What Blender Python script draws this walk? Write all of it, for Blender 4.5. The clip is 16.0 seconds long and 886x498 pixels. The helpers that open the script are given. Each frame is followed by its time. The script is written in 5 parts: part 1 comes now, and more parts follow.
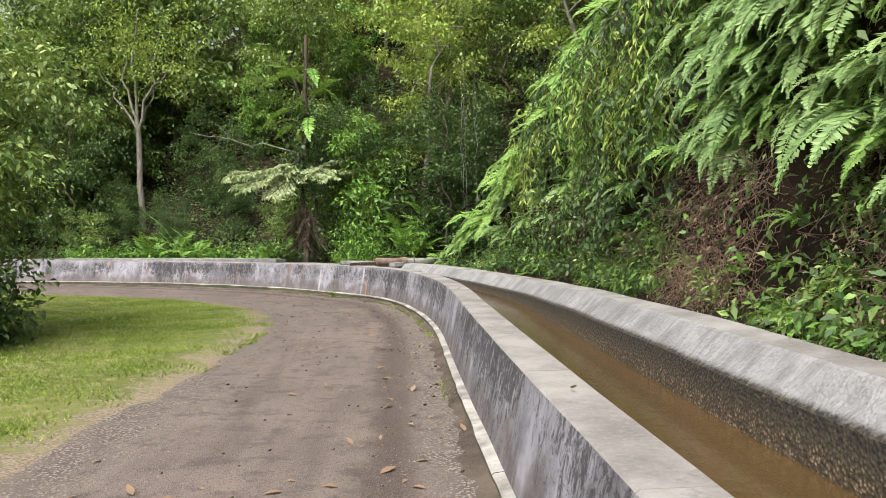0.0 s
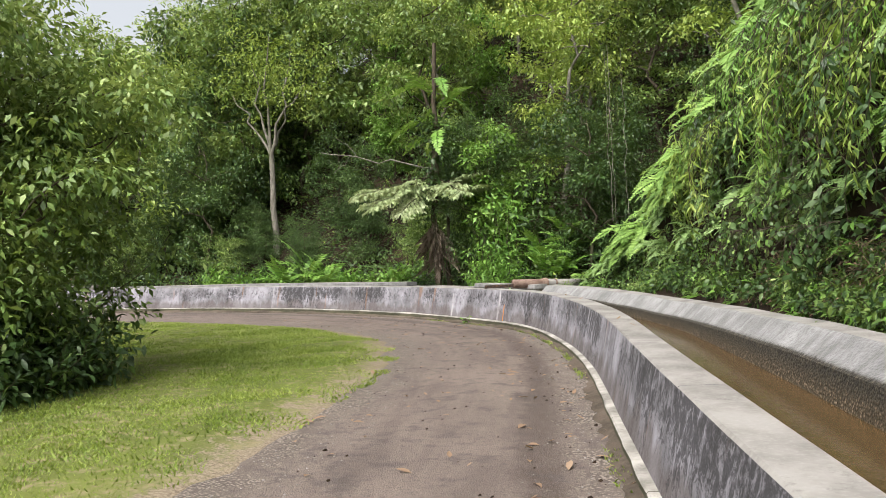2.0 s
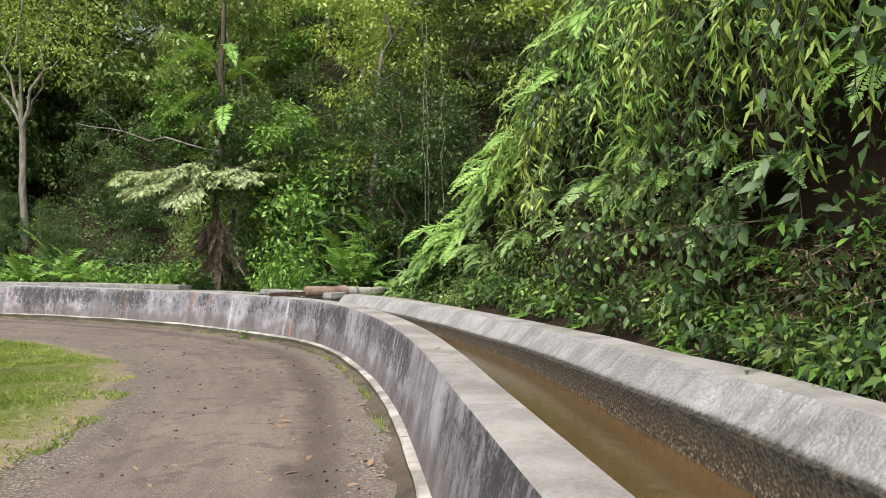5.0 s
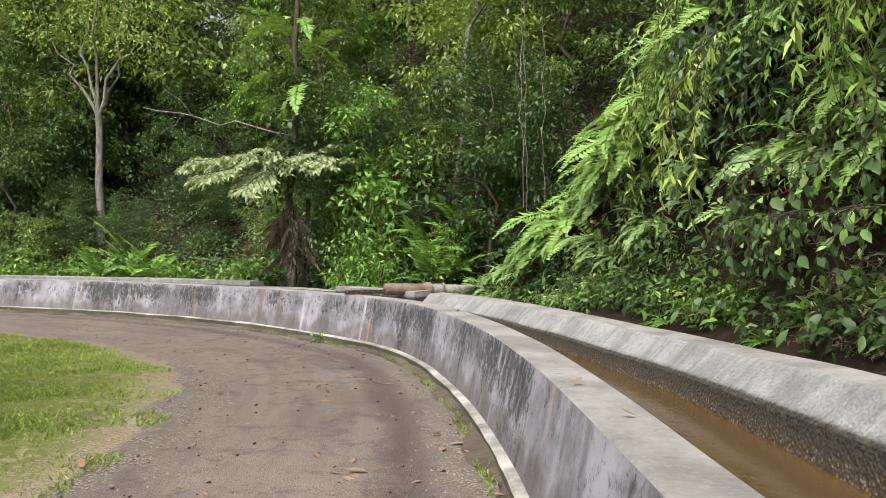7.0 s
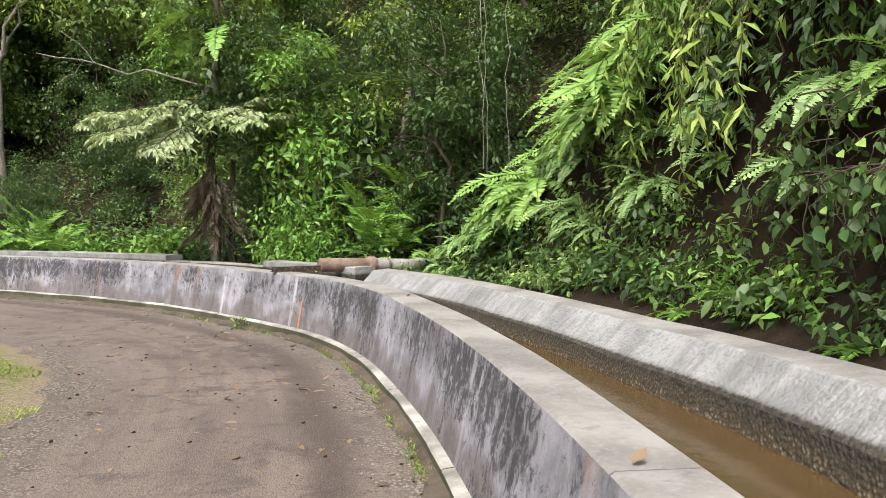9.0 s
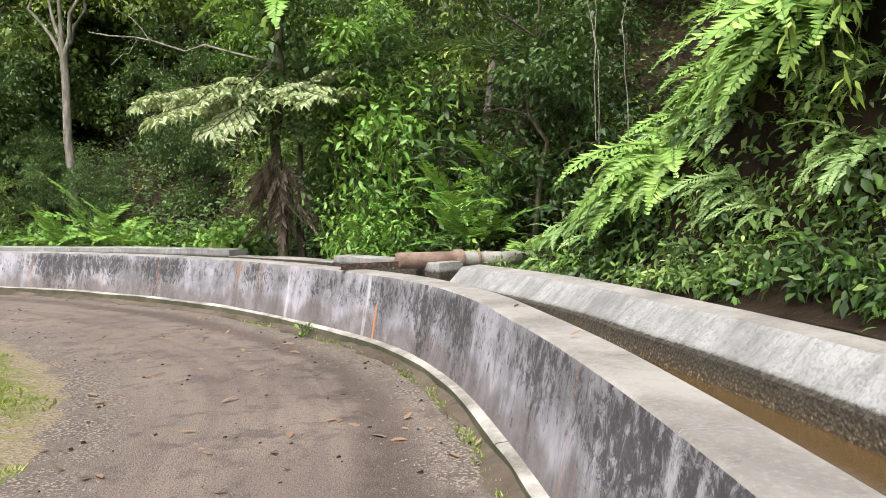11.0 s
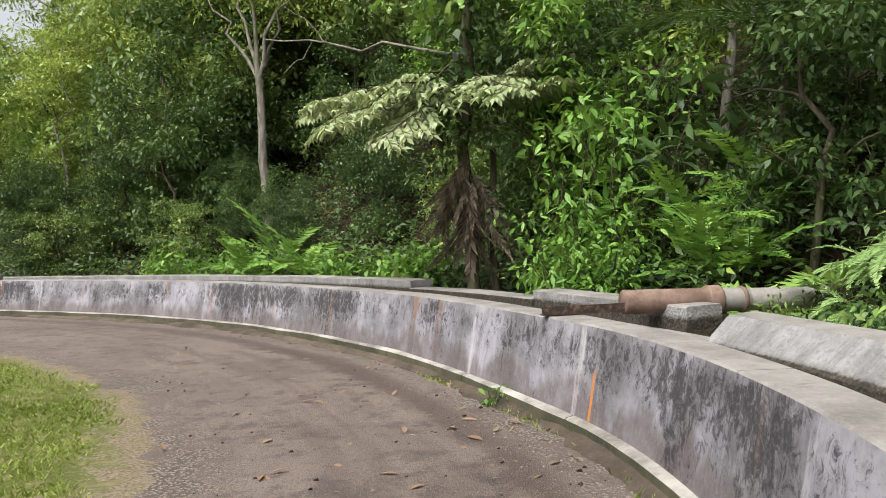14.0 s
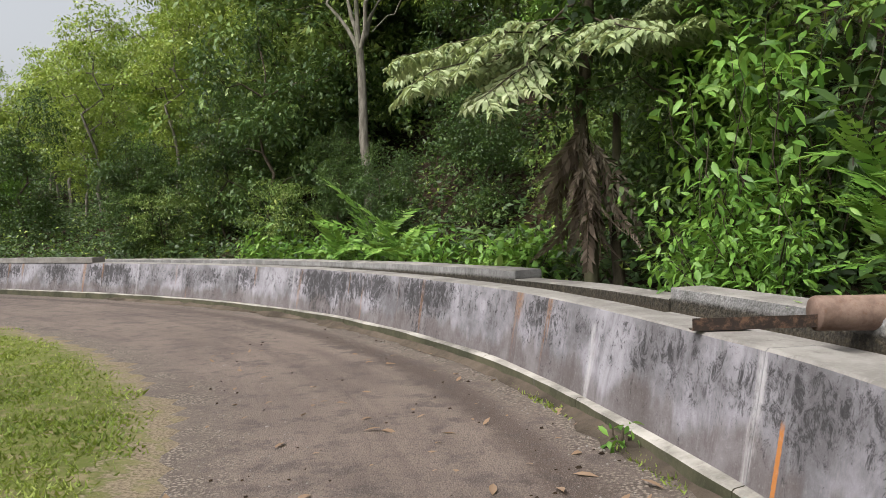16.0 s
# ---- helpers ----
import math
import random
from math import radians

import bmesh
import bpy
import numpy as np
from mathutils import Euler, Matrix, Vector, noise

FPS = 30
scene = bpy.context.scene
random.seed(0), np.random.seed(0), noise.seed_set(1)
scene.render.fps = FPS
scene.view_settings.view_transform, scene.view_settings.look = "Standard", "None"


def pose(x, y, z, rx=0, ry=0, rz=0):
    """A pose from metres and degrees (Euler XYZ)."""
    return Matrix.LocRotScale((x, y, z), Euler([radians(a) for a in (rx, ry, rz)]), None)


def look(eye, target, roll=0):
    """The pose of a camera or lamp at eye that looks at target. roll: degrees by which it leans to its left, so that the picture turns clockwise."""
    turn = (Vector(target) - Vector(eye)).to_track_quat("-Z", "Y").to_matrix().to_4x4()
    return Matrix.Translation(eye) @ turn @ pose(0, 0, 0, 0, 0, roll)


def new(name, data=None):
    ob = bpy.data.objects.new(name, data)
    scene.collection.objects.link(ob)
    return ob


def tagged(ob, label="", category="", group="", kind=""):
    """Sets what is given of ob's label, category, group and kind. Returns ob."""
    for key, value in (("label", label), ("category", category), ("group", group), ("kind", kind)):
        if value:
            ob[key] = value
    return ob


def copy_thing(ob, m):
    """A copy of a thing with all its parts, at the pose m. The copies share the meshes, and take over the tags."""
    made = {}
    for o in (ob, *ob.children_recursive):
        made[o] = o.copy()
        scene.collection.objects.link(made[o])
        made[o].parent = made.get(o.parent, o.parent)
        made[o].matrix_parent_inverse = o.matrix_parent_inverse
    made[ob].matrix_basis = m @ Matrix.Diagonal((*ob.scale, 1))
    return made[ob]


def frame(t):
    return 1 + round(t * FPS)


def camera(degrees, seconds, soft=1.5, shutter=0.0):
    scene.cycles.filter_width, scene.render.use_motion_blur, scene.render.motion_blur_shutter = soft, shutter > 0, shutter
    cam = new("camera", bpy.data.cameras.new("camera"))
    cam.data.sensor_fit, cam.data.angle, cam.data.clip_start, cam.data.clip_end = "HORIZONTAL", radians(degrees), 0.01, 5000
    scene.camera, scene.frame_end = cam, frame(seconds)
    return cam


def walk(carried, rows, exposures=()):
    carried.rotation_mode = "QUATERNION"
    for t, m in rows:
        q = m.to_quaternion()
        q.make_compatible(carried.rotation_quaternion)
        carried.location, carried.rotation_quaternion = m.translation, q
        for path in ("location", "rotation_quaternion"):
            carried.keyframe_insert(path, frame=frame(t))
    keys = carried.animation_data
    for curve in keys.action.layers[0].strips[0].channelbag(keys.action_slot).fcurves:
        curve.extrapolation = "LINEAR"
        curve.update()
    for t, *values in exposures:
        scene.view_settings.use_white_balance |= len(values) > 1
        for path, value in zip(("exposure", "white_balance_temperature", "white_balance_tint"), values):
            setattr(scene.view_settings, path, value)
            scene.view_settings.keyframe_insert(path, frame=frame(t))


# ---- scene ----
cam = camera(59.1, 16.0, 0.8)
METRES, EYE, TILT, LEAN, TURN = 16.1, 1.5, 0.0, 0.0, -3.6
ROWS = [
    (0.0, 0.0, 0.0, 0.0, -0.02, -1.29, 0.95),
    (0.5, 0.0003, 0.0289, -0.002, 2.19, -0.7, 1.64),
    (1.0, -0.0039, 0.0667, -0.0029, 5.37, -0.31, 1.74),
    (1.5, -0.0051, 0.0934, -0.0007, 6.81, 0.35, 2.08),
    (2.0, -0.0116, 0.1344, -0.002, 9.99, 0.46, 2.25),
    (2.5, -0.0145, 0.1651, -0.0037, 6.04, -0.91, 1.43),
    (3.0, -0.0108, 0.1926, -0.0044, 1.32, -1.34, 0.92),
    (5.5, -0.0146, 0.3565, -0.006, -4.22, 0.8, 0.16),
    (6.0, -0.0195, 0.388, -0.0074, -3.74, 0.83, 0.23),
    (6.5, -0.0235, 0.4136, -0.0078, -2.0, 0.61, 0.27),
    (7.0, -0.0247, 0.4521, -0.0086, 1.65, 0.25, 0.04),
    (7.5, -0.0287, 0.4796, -0.0076, 0.22, -0.24, -0.16),
    (8.0, -0.0268, 0.5141, -0.0084, -2.91, -1.87, -0.19),
    (10.5, -0.0345, 0.6697, -0.0077, 0.35, -2.32, 1.7),
    (11.0, -0.0426, 0.7022, -0.0093, 3.23, -2.95, 1.34),
    (11.5, -0.0448, 0.7315, -0.0101, 7.08, -3.59, 1.97),
    (12.0, -0.0489, 0.7628, -0.0093, 9.64, -2.92, 2.1),
    (12.5, -0.0556, 0.7856, -0.0077, 10.11, -2.16, 1.89),
    (13.0, -0.0578, 0.8206, -0.0075, 12.46, -1.42, 2.55),
    (13.5, -0.067, 0.8492, -0.0087, 14.56, -1.11, 2.2),
    (14.0, -0.0729, 0.8752, -0.0096, 18.13, -0.91, 2.31),
    (14.5, -0.0806, 0.9105, -0.0098, 21.0, -1.05, 2.15),
    (15.0, -0.0892, 0.9306, -0.0083, 22.17, -1.65, 2.06),
    (15.5, -0.0959, 0.9649, -0.01, 24.82, -1.22, 2.38),
    (16.0, -0.1061, 0.9866, -0.0106, 26.55, -1.84, 2.19),
]
walk(cam, [(t, pose(0, 0, EYE, TILT, LEAN, TURN) @ pose(METRES * x, METRES * y, METRES * z, 90 + pitch, roll, yaw)) for t, x, y, z, yaw, pitch, roll in ROWS],
     exposures=[(0.0, 0.9), (7.0, 0.85), (8.2, 0.92), (10.5, 1.1), (11.5, 1.05), (12.5, 0.95), (13.5, 0.83), (16.0, 0.55)])

# ---- light ----
SUN_EL, SUN_AZ = radians(55), radians(207)
world = bpy.data.worlds.new("world")
scene.world = world
world.use_nodes = True
wn = world.node_tree.nodes
sky = wn.new("ShaderNodeTexSky")
sky.sky_type = "NISHITA"
sky.sun_disc = False
sky.sun_elevation, sky.sun_rotation = SUN_EL, SUN_AZ
sky.air_density, sky.dust_density, sky.ozone_density = 1.0, 6.0, 0.6
veil = wn.new("ShaderNodeHueSaturation")
veil.inputs["Saturation"].default_value = 0.25
world.node_tree.links.new(sky.outputs[0], veil.inputs["Color"])
world.node_tree.links.new(veil.outputs[0], wn["Background"].inputs[0])
wn["Background"].inputs[1].default_value = 0.15
sun_data = bpy.data.lights.new("sun", "SUN")
sun_data.energy, sun_data.angle, sun_data.color = 2.3, radians(50), (1.0, 0.96, 0.88)
sun = new("sun", sun_data)
sun.rotation_euler = (radians(90) - SUN_EL, 0, radians(180) - SUN_AZ)

rng = np.random.default_rng(7)


# ---- node helpers ----
class Mat:
    def __init__(self, name, rough=0.8, spec=0.3):
        self.m = bpy.data.materials.new(name)
        self.m.use_nodes = True
        self.t = self.m.node_tree
        self.n = self.t.nodes
        self.b = self.n["Principled BSDF"]
        self.b.inputs["Roughness"].default_value = rough
        self.b.inputs["Specular IOR Level"].default_value = spec

    def set(self, sock, v):
        if hasattr(v, "is_linked"):
            self.t.links.new(v, sock)
        else:
            sock.default_value = v

    def coord(self, kind="Object", scale=(1, 1, 1)):
        if kind == "UV":
            o = self.n.new("ShaderNodeUVMap").outputs[0]
        elif kind == "World":
            o = self.n.new("ShaderNodeNewGeometry").outputs["Position"]
        else:
            o = self.n.new("ShaderNodeTexCoord").outputs[kind]
        mp = self.n.new("ShaderNodeMapping")
        mp.inputs["Scale"].default_value = scale
        self.t.links.new(o, mp.inputs[0])
        return mp.outputs[0]

    def noise(self, co, scale, detail=4, rough=0.6, dist=0.0):
        q = self.n.new("ShaderNodeTexNoise")
        q.inputs["Scale"].default_value = scale
        q.inputs["Detail"].default_value = detail
        q.inputs["Roughness"].default_value = rough
        q.inputs["Distortion"].default_value = dist
        self.t.links.new(co, q.inputs["Vector"])
        return q.outputs["Fac"]

    def voronoi(self, co, scale, feature="F1", out="Distance"):
        q = self.n.new("ShaderNodeTexVoronoi")
        q.feature = feature
        q.inputs["Scale"].default_value = scale
        self.t.links.new(co, q.inputs["Vector"])
        return q.outputs[out]

    def math(self, op, a, b=0.0, c=0.0):
        q = self.n.new("ShaderNodeMath")
        q.operation = op
        for i, v in enumerate((a, b, c)):
            self.set(q.inputs[i], v)
        return q.outputs[0]

    def ramp(self, fac, lo, hi):
        q = self.n.new("ShaderNodeMapRange")
        q.interpolation_type = "SMOOTHSTEP"
        q.inputs["From Min"].default_value = lo
        q.inputs["From Max"].default_value = hi
        self.set(q.inputs["Value"], fac)
        return q.outputs[0]

    def mix(self, fac, a, b):
        q = self.n.new("ShaderNodeMix")
        q.data_type = "RGBA"
        self.set(q.inputs[0], fac)
        self.set(q.inputs[6], (*a, 1) if isinstance(a, tuple) else a)
        self.set(q.inputs[7], (*b, 1) if isinstance(b, tuple) else b)
        return q.outputs[2]

    def attr(self, name):
        q = self.n.new("ShaderNodeAttribute")
        q.attribute_name = name
        return q.outputs["Fac"]

    def split(self, co):
        q = self.n.new("ShaderNodeSeparateXYZ")
        self.t.links.new(co, q.inputs[0])
        return q.outputs

    def bump(self, h, strength=0.4, dist=0.01):
        q = self.n.new("ShaderNodeBump")
        q.inputs["Strength"].default_value = strength
        q.inputs["Distance"].default_value = dist
        self.t.links.new(h, q.inputs["Height"])
        self.t.links.new(q.outputs[0], self.b.inputs["Normal"])

    def colour(self, c):
        self.set(self.b.inputs["Base Color"], (*c, 1) if isinstance(c, tuple) else c)
        return self


def leaf_material(name, dark, mid, light, rough=0.45, trans=0.24, spec=0.35):
    """Leaf with a colour of its own per leaf, letting some light through."""
    k = Mat(name, rough, spec)
    g = k.n.new("ShaderNodeNewGeometry").outputs["Random Per Island"]
    big = k.noise(k.coord("World"), 0.6, 2)
    o = k.n.new("ShaderNodeObjectInfo").outputs["Random"]
    f = k.math("ADD", k.math("MULTIPLY", g, 0.55), k.math("MULTIPLY", k.ramp(big, 0.3, 0.7), 0.3))
    f = k.math("ADD", f, k.math("MULTIPLY", o, 0.15))
    c = k.mix(k.ramp(f, 0.1, 0.55), dark, mid)
    c = k.mix(k.ramp(f, 0.55, 0.95), c, light)
    k.colour(c)
    tr = k.n.new("ShaderNodeBsdfTranslucent")
    k.t.links.new(k.mix(0.4, c, (light[0] * 1.3, light[1] * 1.2, light[2] * 0.6)), tr.inputs[0])
    mx = k.n.new("ShaderNodeMixShader")
    mx.inputs[0].default_value = trans
    k.t.links.new(k.b.outputs[0], mx.inputs[1])
    k.t.links.new(tr.outputs[0], mx.inputs[2])
    k.t.links.new(mx.outputs[0], k.n["Material Output"].inputs[0])
    return k.m


# ---- materials ----
JOINT = 30.064  # one joint of the wall, metres along it


def concrete_face():
    """Old cast wall: lavender grey, black mould hanging from the top, brown damp foot, pale lime runs, leaking joints."""
    k = Mat("stained_concrete", 0.85, 0.25)
    uv = k.coord("UV")
    u, v, _ = k.split(uv)
    blot = k.noise(uv, 1.3, 6, 0.65)
    fine = k.noise(uv, 30, 6, 0.75)
    wide = k.noise(k.coord("UV", (2.4, 0.8, 1)), 1.0, 7, 0.7, 0.9)
    zone = k.ramp(k.noise(k.coord("UV", (0.42, 0.2, 4)), 1.0, 2, 0.5), 0.4, 0.6)
    zone2 = k.ramp(k.noise(k.coord("UV", (0.6, 0.3, 21)), 1.0, 2, 0.5), 0.42, 0.6)
    c = k.mix(k.ramp(blot, 0.34, 0.66), (0.115, 0.11, 0.12), (0.3, 0.29, 0.325))
    c = k.mix(k.math("MULTIPLY", k.ramp(wide, 0.46, 0.66), 0.65), c, (0.075, 0.07, 0.076))
    # lime runs
    lime = k.noise(k.coord("UV", (4.2, 1.1, 7)), 1.0, 9, 0.76, 1.2)
    c = k.mix(k.math("MULTIPLY", k.ramp(lime, 0.55, 0.7), k.math("MULTIPLY_ADD", zone2, 0.35, 0.12)), c, (0.42, 0.41, 0.43))
    # damp brown foot
    foot = k.noise(k.coord("UV", (1.6, 0.4, 3)), 1.0, 5)
    f = k.ramp(k.math("SUBTRACT", v, k.math("MULTIPLY", k.math("SUBTRACT", foot, 0.34), 1.1)), 0.12, -0.04)
    c = k.mix(k.math("MULTIPLY", f, 0.55), c, (0.075, 0.056, 0.047))
    # mould: grainy specks gathering below the coping, dripping down in places
    grain = k.noise(k.coord("UV", (10, 8.5, 2)), 1.0, 10, 0.86, 0.8)
    drip = k.noise(k.coord("UV", (5.5, 1.3, 5)), 1.0, 7, 0.74, 0.9)
    high = k.math("MULTIPLY", k.ramp(v, 0.1, 0.48), k.ramp(v, 0.76, 0.6))
    m = k.math("ADD", k.math("MULTIPLY", grain, 0.7), k.math("MULTIPLY", drip, 0.3))
    m = k.math("ADD", m, k.math("MULTIPLY", high, 0.075))
    m = k.math("ADD", m, k.math("MULTIPLY", k.math("SUBTRACT", zone, 0.5), 0.09))
    c = k.mix(k.math("MULTIPLY", k.ramp(m, 0.54, 0.62), 0.88), c, (0.024, 0.023, 0.025))
    # rust runs
    rs = k.noise(k.coord("UV", (2.4, 0.25, 11)), 1.0, 5, 0.6)
    r = k.math("MULTIPLY", k.ramp(rs, 0.60, 0.68), k.ramp(fine, 0.3, 0.6))
    c = k.mix(k.math("MULTIPLY", r, 0.7), c, (0.25, 0.125, 0.055))
    # one bright rust run below a cracked joint
    off = k.math("ABSOLUTE", k.math("ADD", k.math("SUBTRACT", u, 34.32), k.math("MULTIPLY", k.math("SUBTRACT", fine, 0.5), 0.03)))
    run = k.math("MULTIPLY", k.ramp(off, 0.026, 0.014), k.ramp(k.math("ADD", v, k.math("MULTIPLY", fine, 0.1)), 0.46, 0.38))
    c = k.mix(k.math("MULTIPLY", run, 0.9), c, (0.42, 0.16, 0.035))
    # lime leaking from the joints between the castings
    jd = k.math("PINGPONG", k.math("SUBTRACT", u, JOINT), 1.125)
    jd = k.math("ADD", jd, k.math("MULTIPLY", k.math("SUBTRACT", drip, 0.5), 0.3))
    some = k.ramp(k.noise(k.coord("UV", (0.5, 0.0, 31)), 1.0, 1), 0.5, 0.62)
    leak = k.math("MULTIPLY", k.ramp(jd, 0.06, -0.02), k.math("MULTIPLY", some, 0.6))
    c = k.mix(leak, c, (0.5, 0.485, 0.5))
    c = k.mix(k.math("MULTIPLY", k.ramp(fine, 0.5, 0.75), 0.25), c, (0.36, 0.35, 0.37))
    k.colour(c)
    k.bump(k.math("ADD", fine, grain), 0.55, 0.007)
    return k.m


def concrete_top(name="worn_concrete", a=(0.14, 0.13, 0.122), b=(0.26, 0.246, 0.234), grit=(0.34, 0.325, 0.31)):
    k = Mat(name, 0.85, 0.25)
    co = k.coord("World")
    n1, n2 = k.noise(co, 1.7, 5, 0.65), k.noise(co, 35, 4, 0.7)
    n3 = k.noise(co, 7, 6, 0.75)
    c = k.mix(k.ramp(n1, 0.3, 0.7), a, b)
    c = k.mix(k.math("MULTIPLY", k.ramp(n3, 0.55, 0.72), 0.6), c, (0.09, 0.083, 0.077))
    c = k.mix(k.math("MULTIPLY", k.ramp(n2, 0.45, 0.75), 0.3), c, grit)
    k.colour(c)
    k.bump(k.math("ADD", n2, n3), 0.45, 0.006)
    return k.m


def canal_side():
    """Weathered pebbly render on the far side of the channel: whitish lip, dark line below it, bare aggregate."""
    k = Mat("pebbly_canal_side", 0.85, 0.3)
    co = k.coord("World")
    uv = k.coord("UV")
    u, v, _ = k.split(uv)
    n1, n2 = k.noise(co, 2.2, 5, 0.65), k.noise(co, 22, 5, 0.75)
    pb = k.voronoi(co, 42)
    run = k.noise(k.coord("UV", (10, 1.4, 1)), 1.0, 5, 0.7, 0.3)
    agg = k.mix(k.ramp(pb, 0.1, 0.6), (0.25, 0.19, 0.13), (0.06, 0.045, 0.028))
    agg = k.mix(k.ramp(n2, 0.42, 0.62), agg, (0.04, 0.03, 0.018))
    lip = k.mix(k.ramp(n1, 0.3, 0.7), (0.17, 0.168, 0.17), (0.29, 0.287, 0.29))
    lip = k.mix(k.math("MULTIPLY", k.ramp(run, 0.42, 0.68), 0.6), lip, (0.11, 0.106, 0.104))
    lip = k.mix(k.math("MULTIPLY", k.ramp(n2, 0.5, 0.64), 0.5), lip, (0.11, 0.106, 0.1))
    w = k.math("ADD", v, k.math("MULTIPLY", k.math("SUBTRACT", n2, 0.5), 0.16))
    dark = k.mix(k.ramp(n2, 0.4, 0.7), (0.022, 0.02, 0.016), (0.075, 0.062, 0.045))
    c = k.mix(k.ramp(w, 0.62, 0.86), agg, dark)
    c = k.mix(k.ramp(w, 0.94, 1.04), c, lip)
    k.colour(c)
    k.bump(k.math("ADD", k.math("MULTIPLY", pb, -1.0), n2), 0.7, 0.012)
    return k.m


def asphalt():
    """Brownish worn asphalt: grit, wheel tracks along the drive, damp dark patches, gravel at both edges."""
    k = Mat("worn_asphalt", 0.75, 0.35)
    co = k.coord("World")
    d = k.attr("edge")
    u, v, _ = k.split(k.coord("UV"))
    ag = k.voronoi(co, 75)
    n1, n2, n3 = k.noise(co, 0.55, 4, 0.6), k.noise(co, 3.2, 7, 0.7), k.noise(co, 48, 5, 0.75)
    along = k.noise(k.coord("UV", (0.22, 3.0, 1)), 1.0, 5, 0.65, 0.4)
    c = k.mix(k.ramp(n1, 0.3, 0.7), (0.105, 0.08, 0.07), (0.16, 0.124, 0.107))
    c = k.mix(k.math("MULTIPLY", k.ramp(along, 0.45, 0.66), 0.55), c, (0.17, 0.136, 0.115))
    c = k.mix(k.math("MULTIPLY", k.ramp(along, 0.5, 0.34), 0.5), c, (0.075, 0.056, 0.049))
    # brown leaf mould swept into a line beside the wall
    tr = k.math("ABSOLUTE", k.math("ADD", k.math("ADD", v, 0.85), k.math("MULTIPLY", k.math("SUBTRACT", n2, 0.5), 0.8)))
    c = k.mix(k.math("MULTIPLY", k.ramp(tr, 0.3, 0.06), 0.8), c, (0.055, 0.038, 0.031))
    c = k.mix(k.math("MULTIPLY", k.ramp(n2, 0.5, 0.64), 0.7), c, (0.05, 0.04, 0.037))
    c = k.mix(k.math("MULTIPLY", k.ramp(ag, 0.4, 0.1), 0.7), c, (0.24, 0.2, 0.18))
    c = k.mix(k.math("MULTIPLY", k.ramp(n3, 0.52, 0.62), 0.7), c, (0.04, 0.033, 0.031))
    # gravel along both edges
    w = k.math("ADD", d, k.math("MULTIPLY", k.math("SUBTRACT", n2, 0.5), 1.6))
    grav = k.mix(k.ramp(k.voronoi(co, 36), 0.15, 0.6), (0.3, 0.26, 0.22), (0.06, 0.048, 0.04))
    grav = k.mix(k.ramp(n2, 0.42, 0.62), grav, (0.12, 0.095, 0.08))
    c = k.mix(k.math("MULTIPLY", k.ramp(w, 0.6, 0.05), 0.8), c, grav)
    k.colour(c)
    k.bump(k.math("ADD", k.math("MULTIPLY", ag, -1), n3), 0.7, 0.009)
    return k.m


# default earth tones are near black: shade between the plants is painted in
def soil(name="shaded_forest_soil", a=(0.014, 0.010, 0.007), b=(0.04, 0.027, 0.018)):
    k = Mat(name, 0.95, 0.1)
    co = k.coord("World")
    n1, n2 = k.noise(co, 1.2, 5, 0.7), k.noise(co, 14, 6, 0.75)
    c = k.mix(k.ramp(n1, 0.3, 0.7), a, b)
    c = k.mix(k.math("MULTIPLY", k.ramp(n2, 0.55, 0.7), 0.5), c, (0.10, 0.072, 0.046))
    k.colour(c)
    k.bump(n2, 0.8, 0.04)
    return k.m


def turf():
    k = Mat("turf_ground", 0.95, 0.1)
    co = k.coord("World")
    n1, n2, n3 = k.noise(co, 0.5, 4), k.noise(co, 5, 6, 0.7), k.noise(co, 40, 5, 0.7)
    c = k.mix(k.ramp(n1, 0.3, 0.7), (0.08, 0.10, 0.024), (0.13, 0.15, 0.038))
    c = k.mix(k.ramp(n2, 0.48, 0.66), c, (0.22, 0.185, 0.11))
    c = k.mix(k.math("MULTIPLY", k.ramp(n3, 0.5, 0.7), 0.6), c, (0.07, 0.07, 0.028))
    # bare sandy rim beside the drive
    w = k.math("ADD", k.attr("edge"), k.math("MULTIPLY", k.math("SUBTRACT", n2, 0.5), 2.6))
    sand = k.mix(k.ramp(n3, 0.35, 0.65), (0.27, 0.225, 0.165), (0.13, 0.10, 0.072))
    c = k.mix(k.ramp(w, 0.55, 0.15), c, sand)
    k.colour(c)
    k.bump(n3, 0.7, 0.02)
    return k.m


def bark(name, a, b, scale=9):
    k = Mat(name, 0.9, 0.15)
    co = k.coord("World", (1, 1, 0.25))
    n1, n2 = k.noise(co, scale, 6, 0.7), k.noise(co, 1.6, 3)
    c = k.mix(k.ramp(n1, 0.35, 0.65), a, b)
    c = k.mix(k.math("MULTIPLY", k.ramp(n2, 0.5, 0.65), 0.5), c, (0.07, 0.085, 0.04))
    k.colour(c)
    k.bump(n1, 0.7, 0.02)
    return k.m


def rust():
    k = Mat("weathered_rust", 0.75, 0.3)
    co = k.coord("World")
    n1, n2 = k.noise(co, 3.0, 5, 0.7), k.noise(co, 26, 5, 0.7)
    c = k.mix(k.ramp(n1, 0.35, 0.65), (0.12, 0.078, 0.062), (0.235, 0.165, 0.135))
    c = k.mix(k.math("MULTIPLY", k.ramp(n2, 0.5, 0.7), 0.6), c, (0.13, 0.07, 0.045))
    k.colour(c)
    k.bump(n2, 0.4, 0.006)
    return k.m


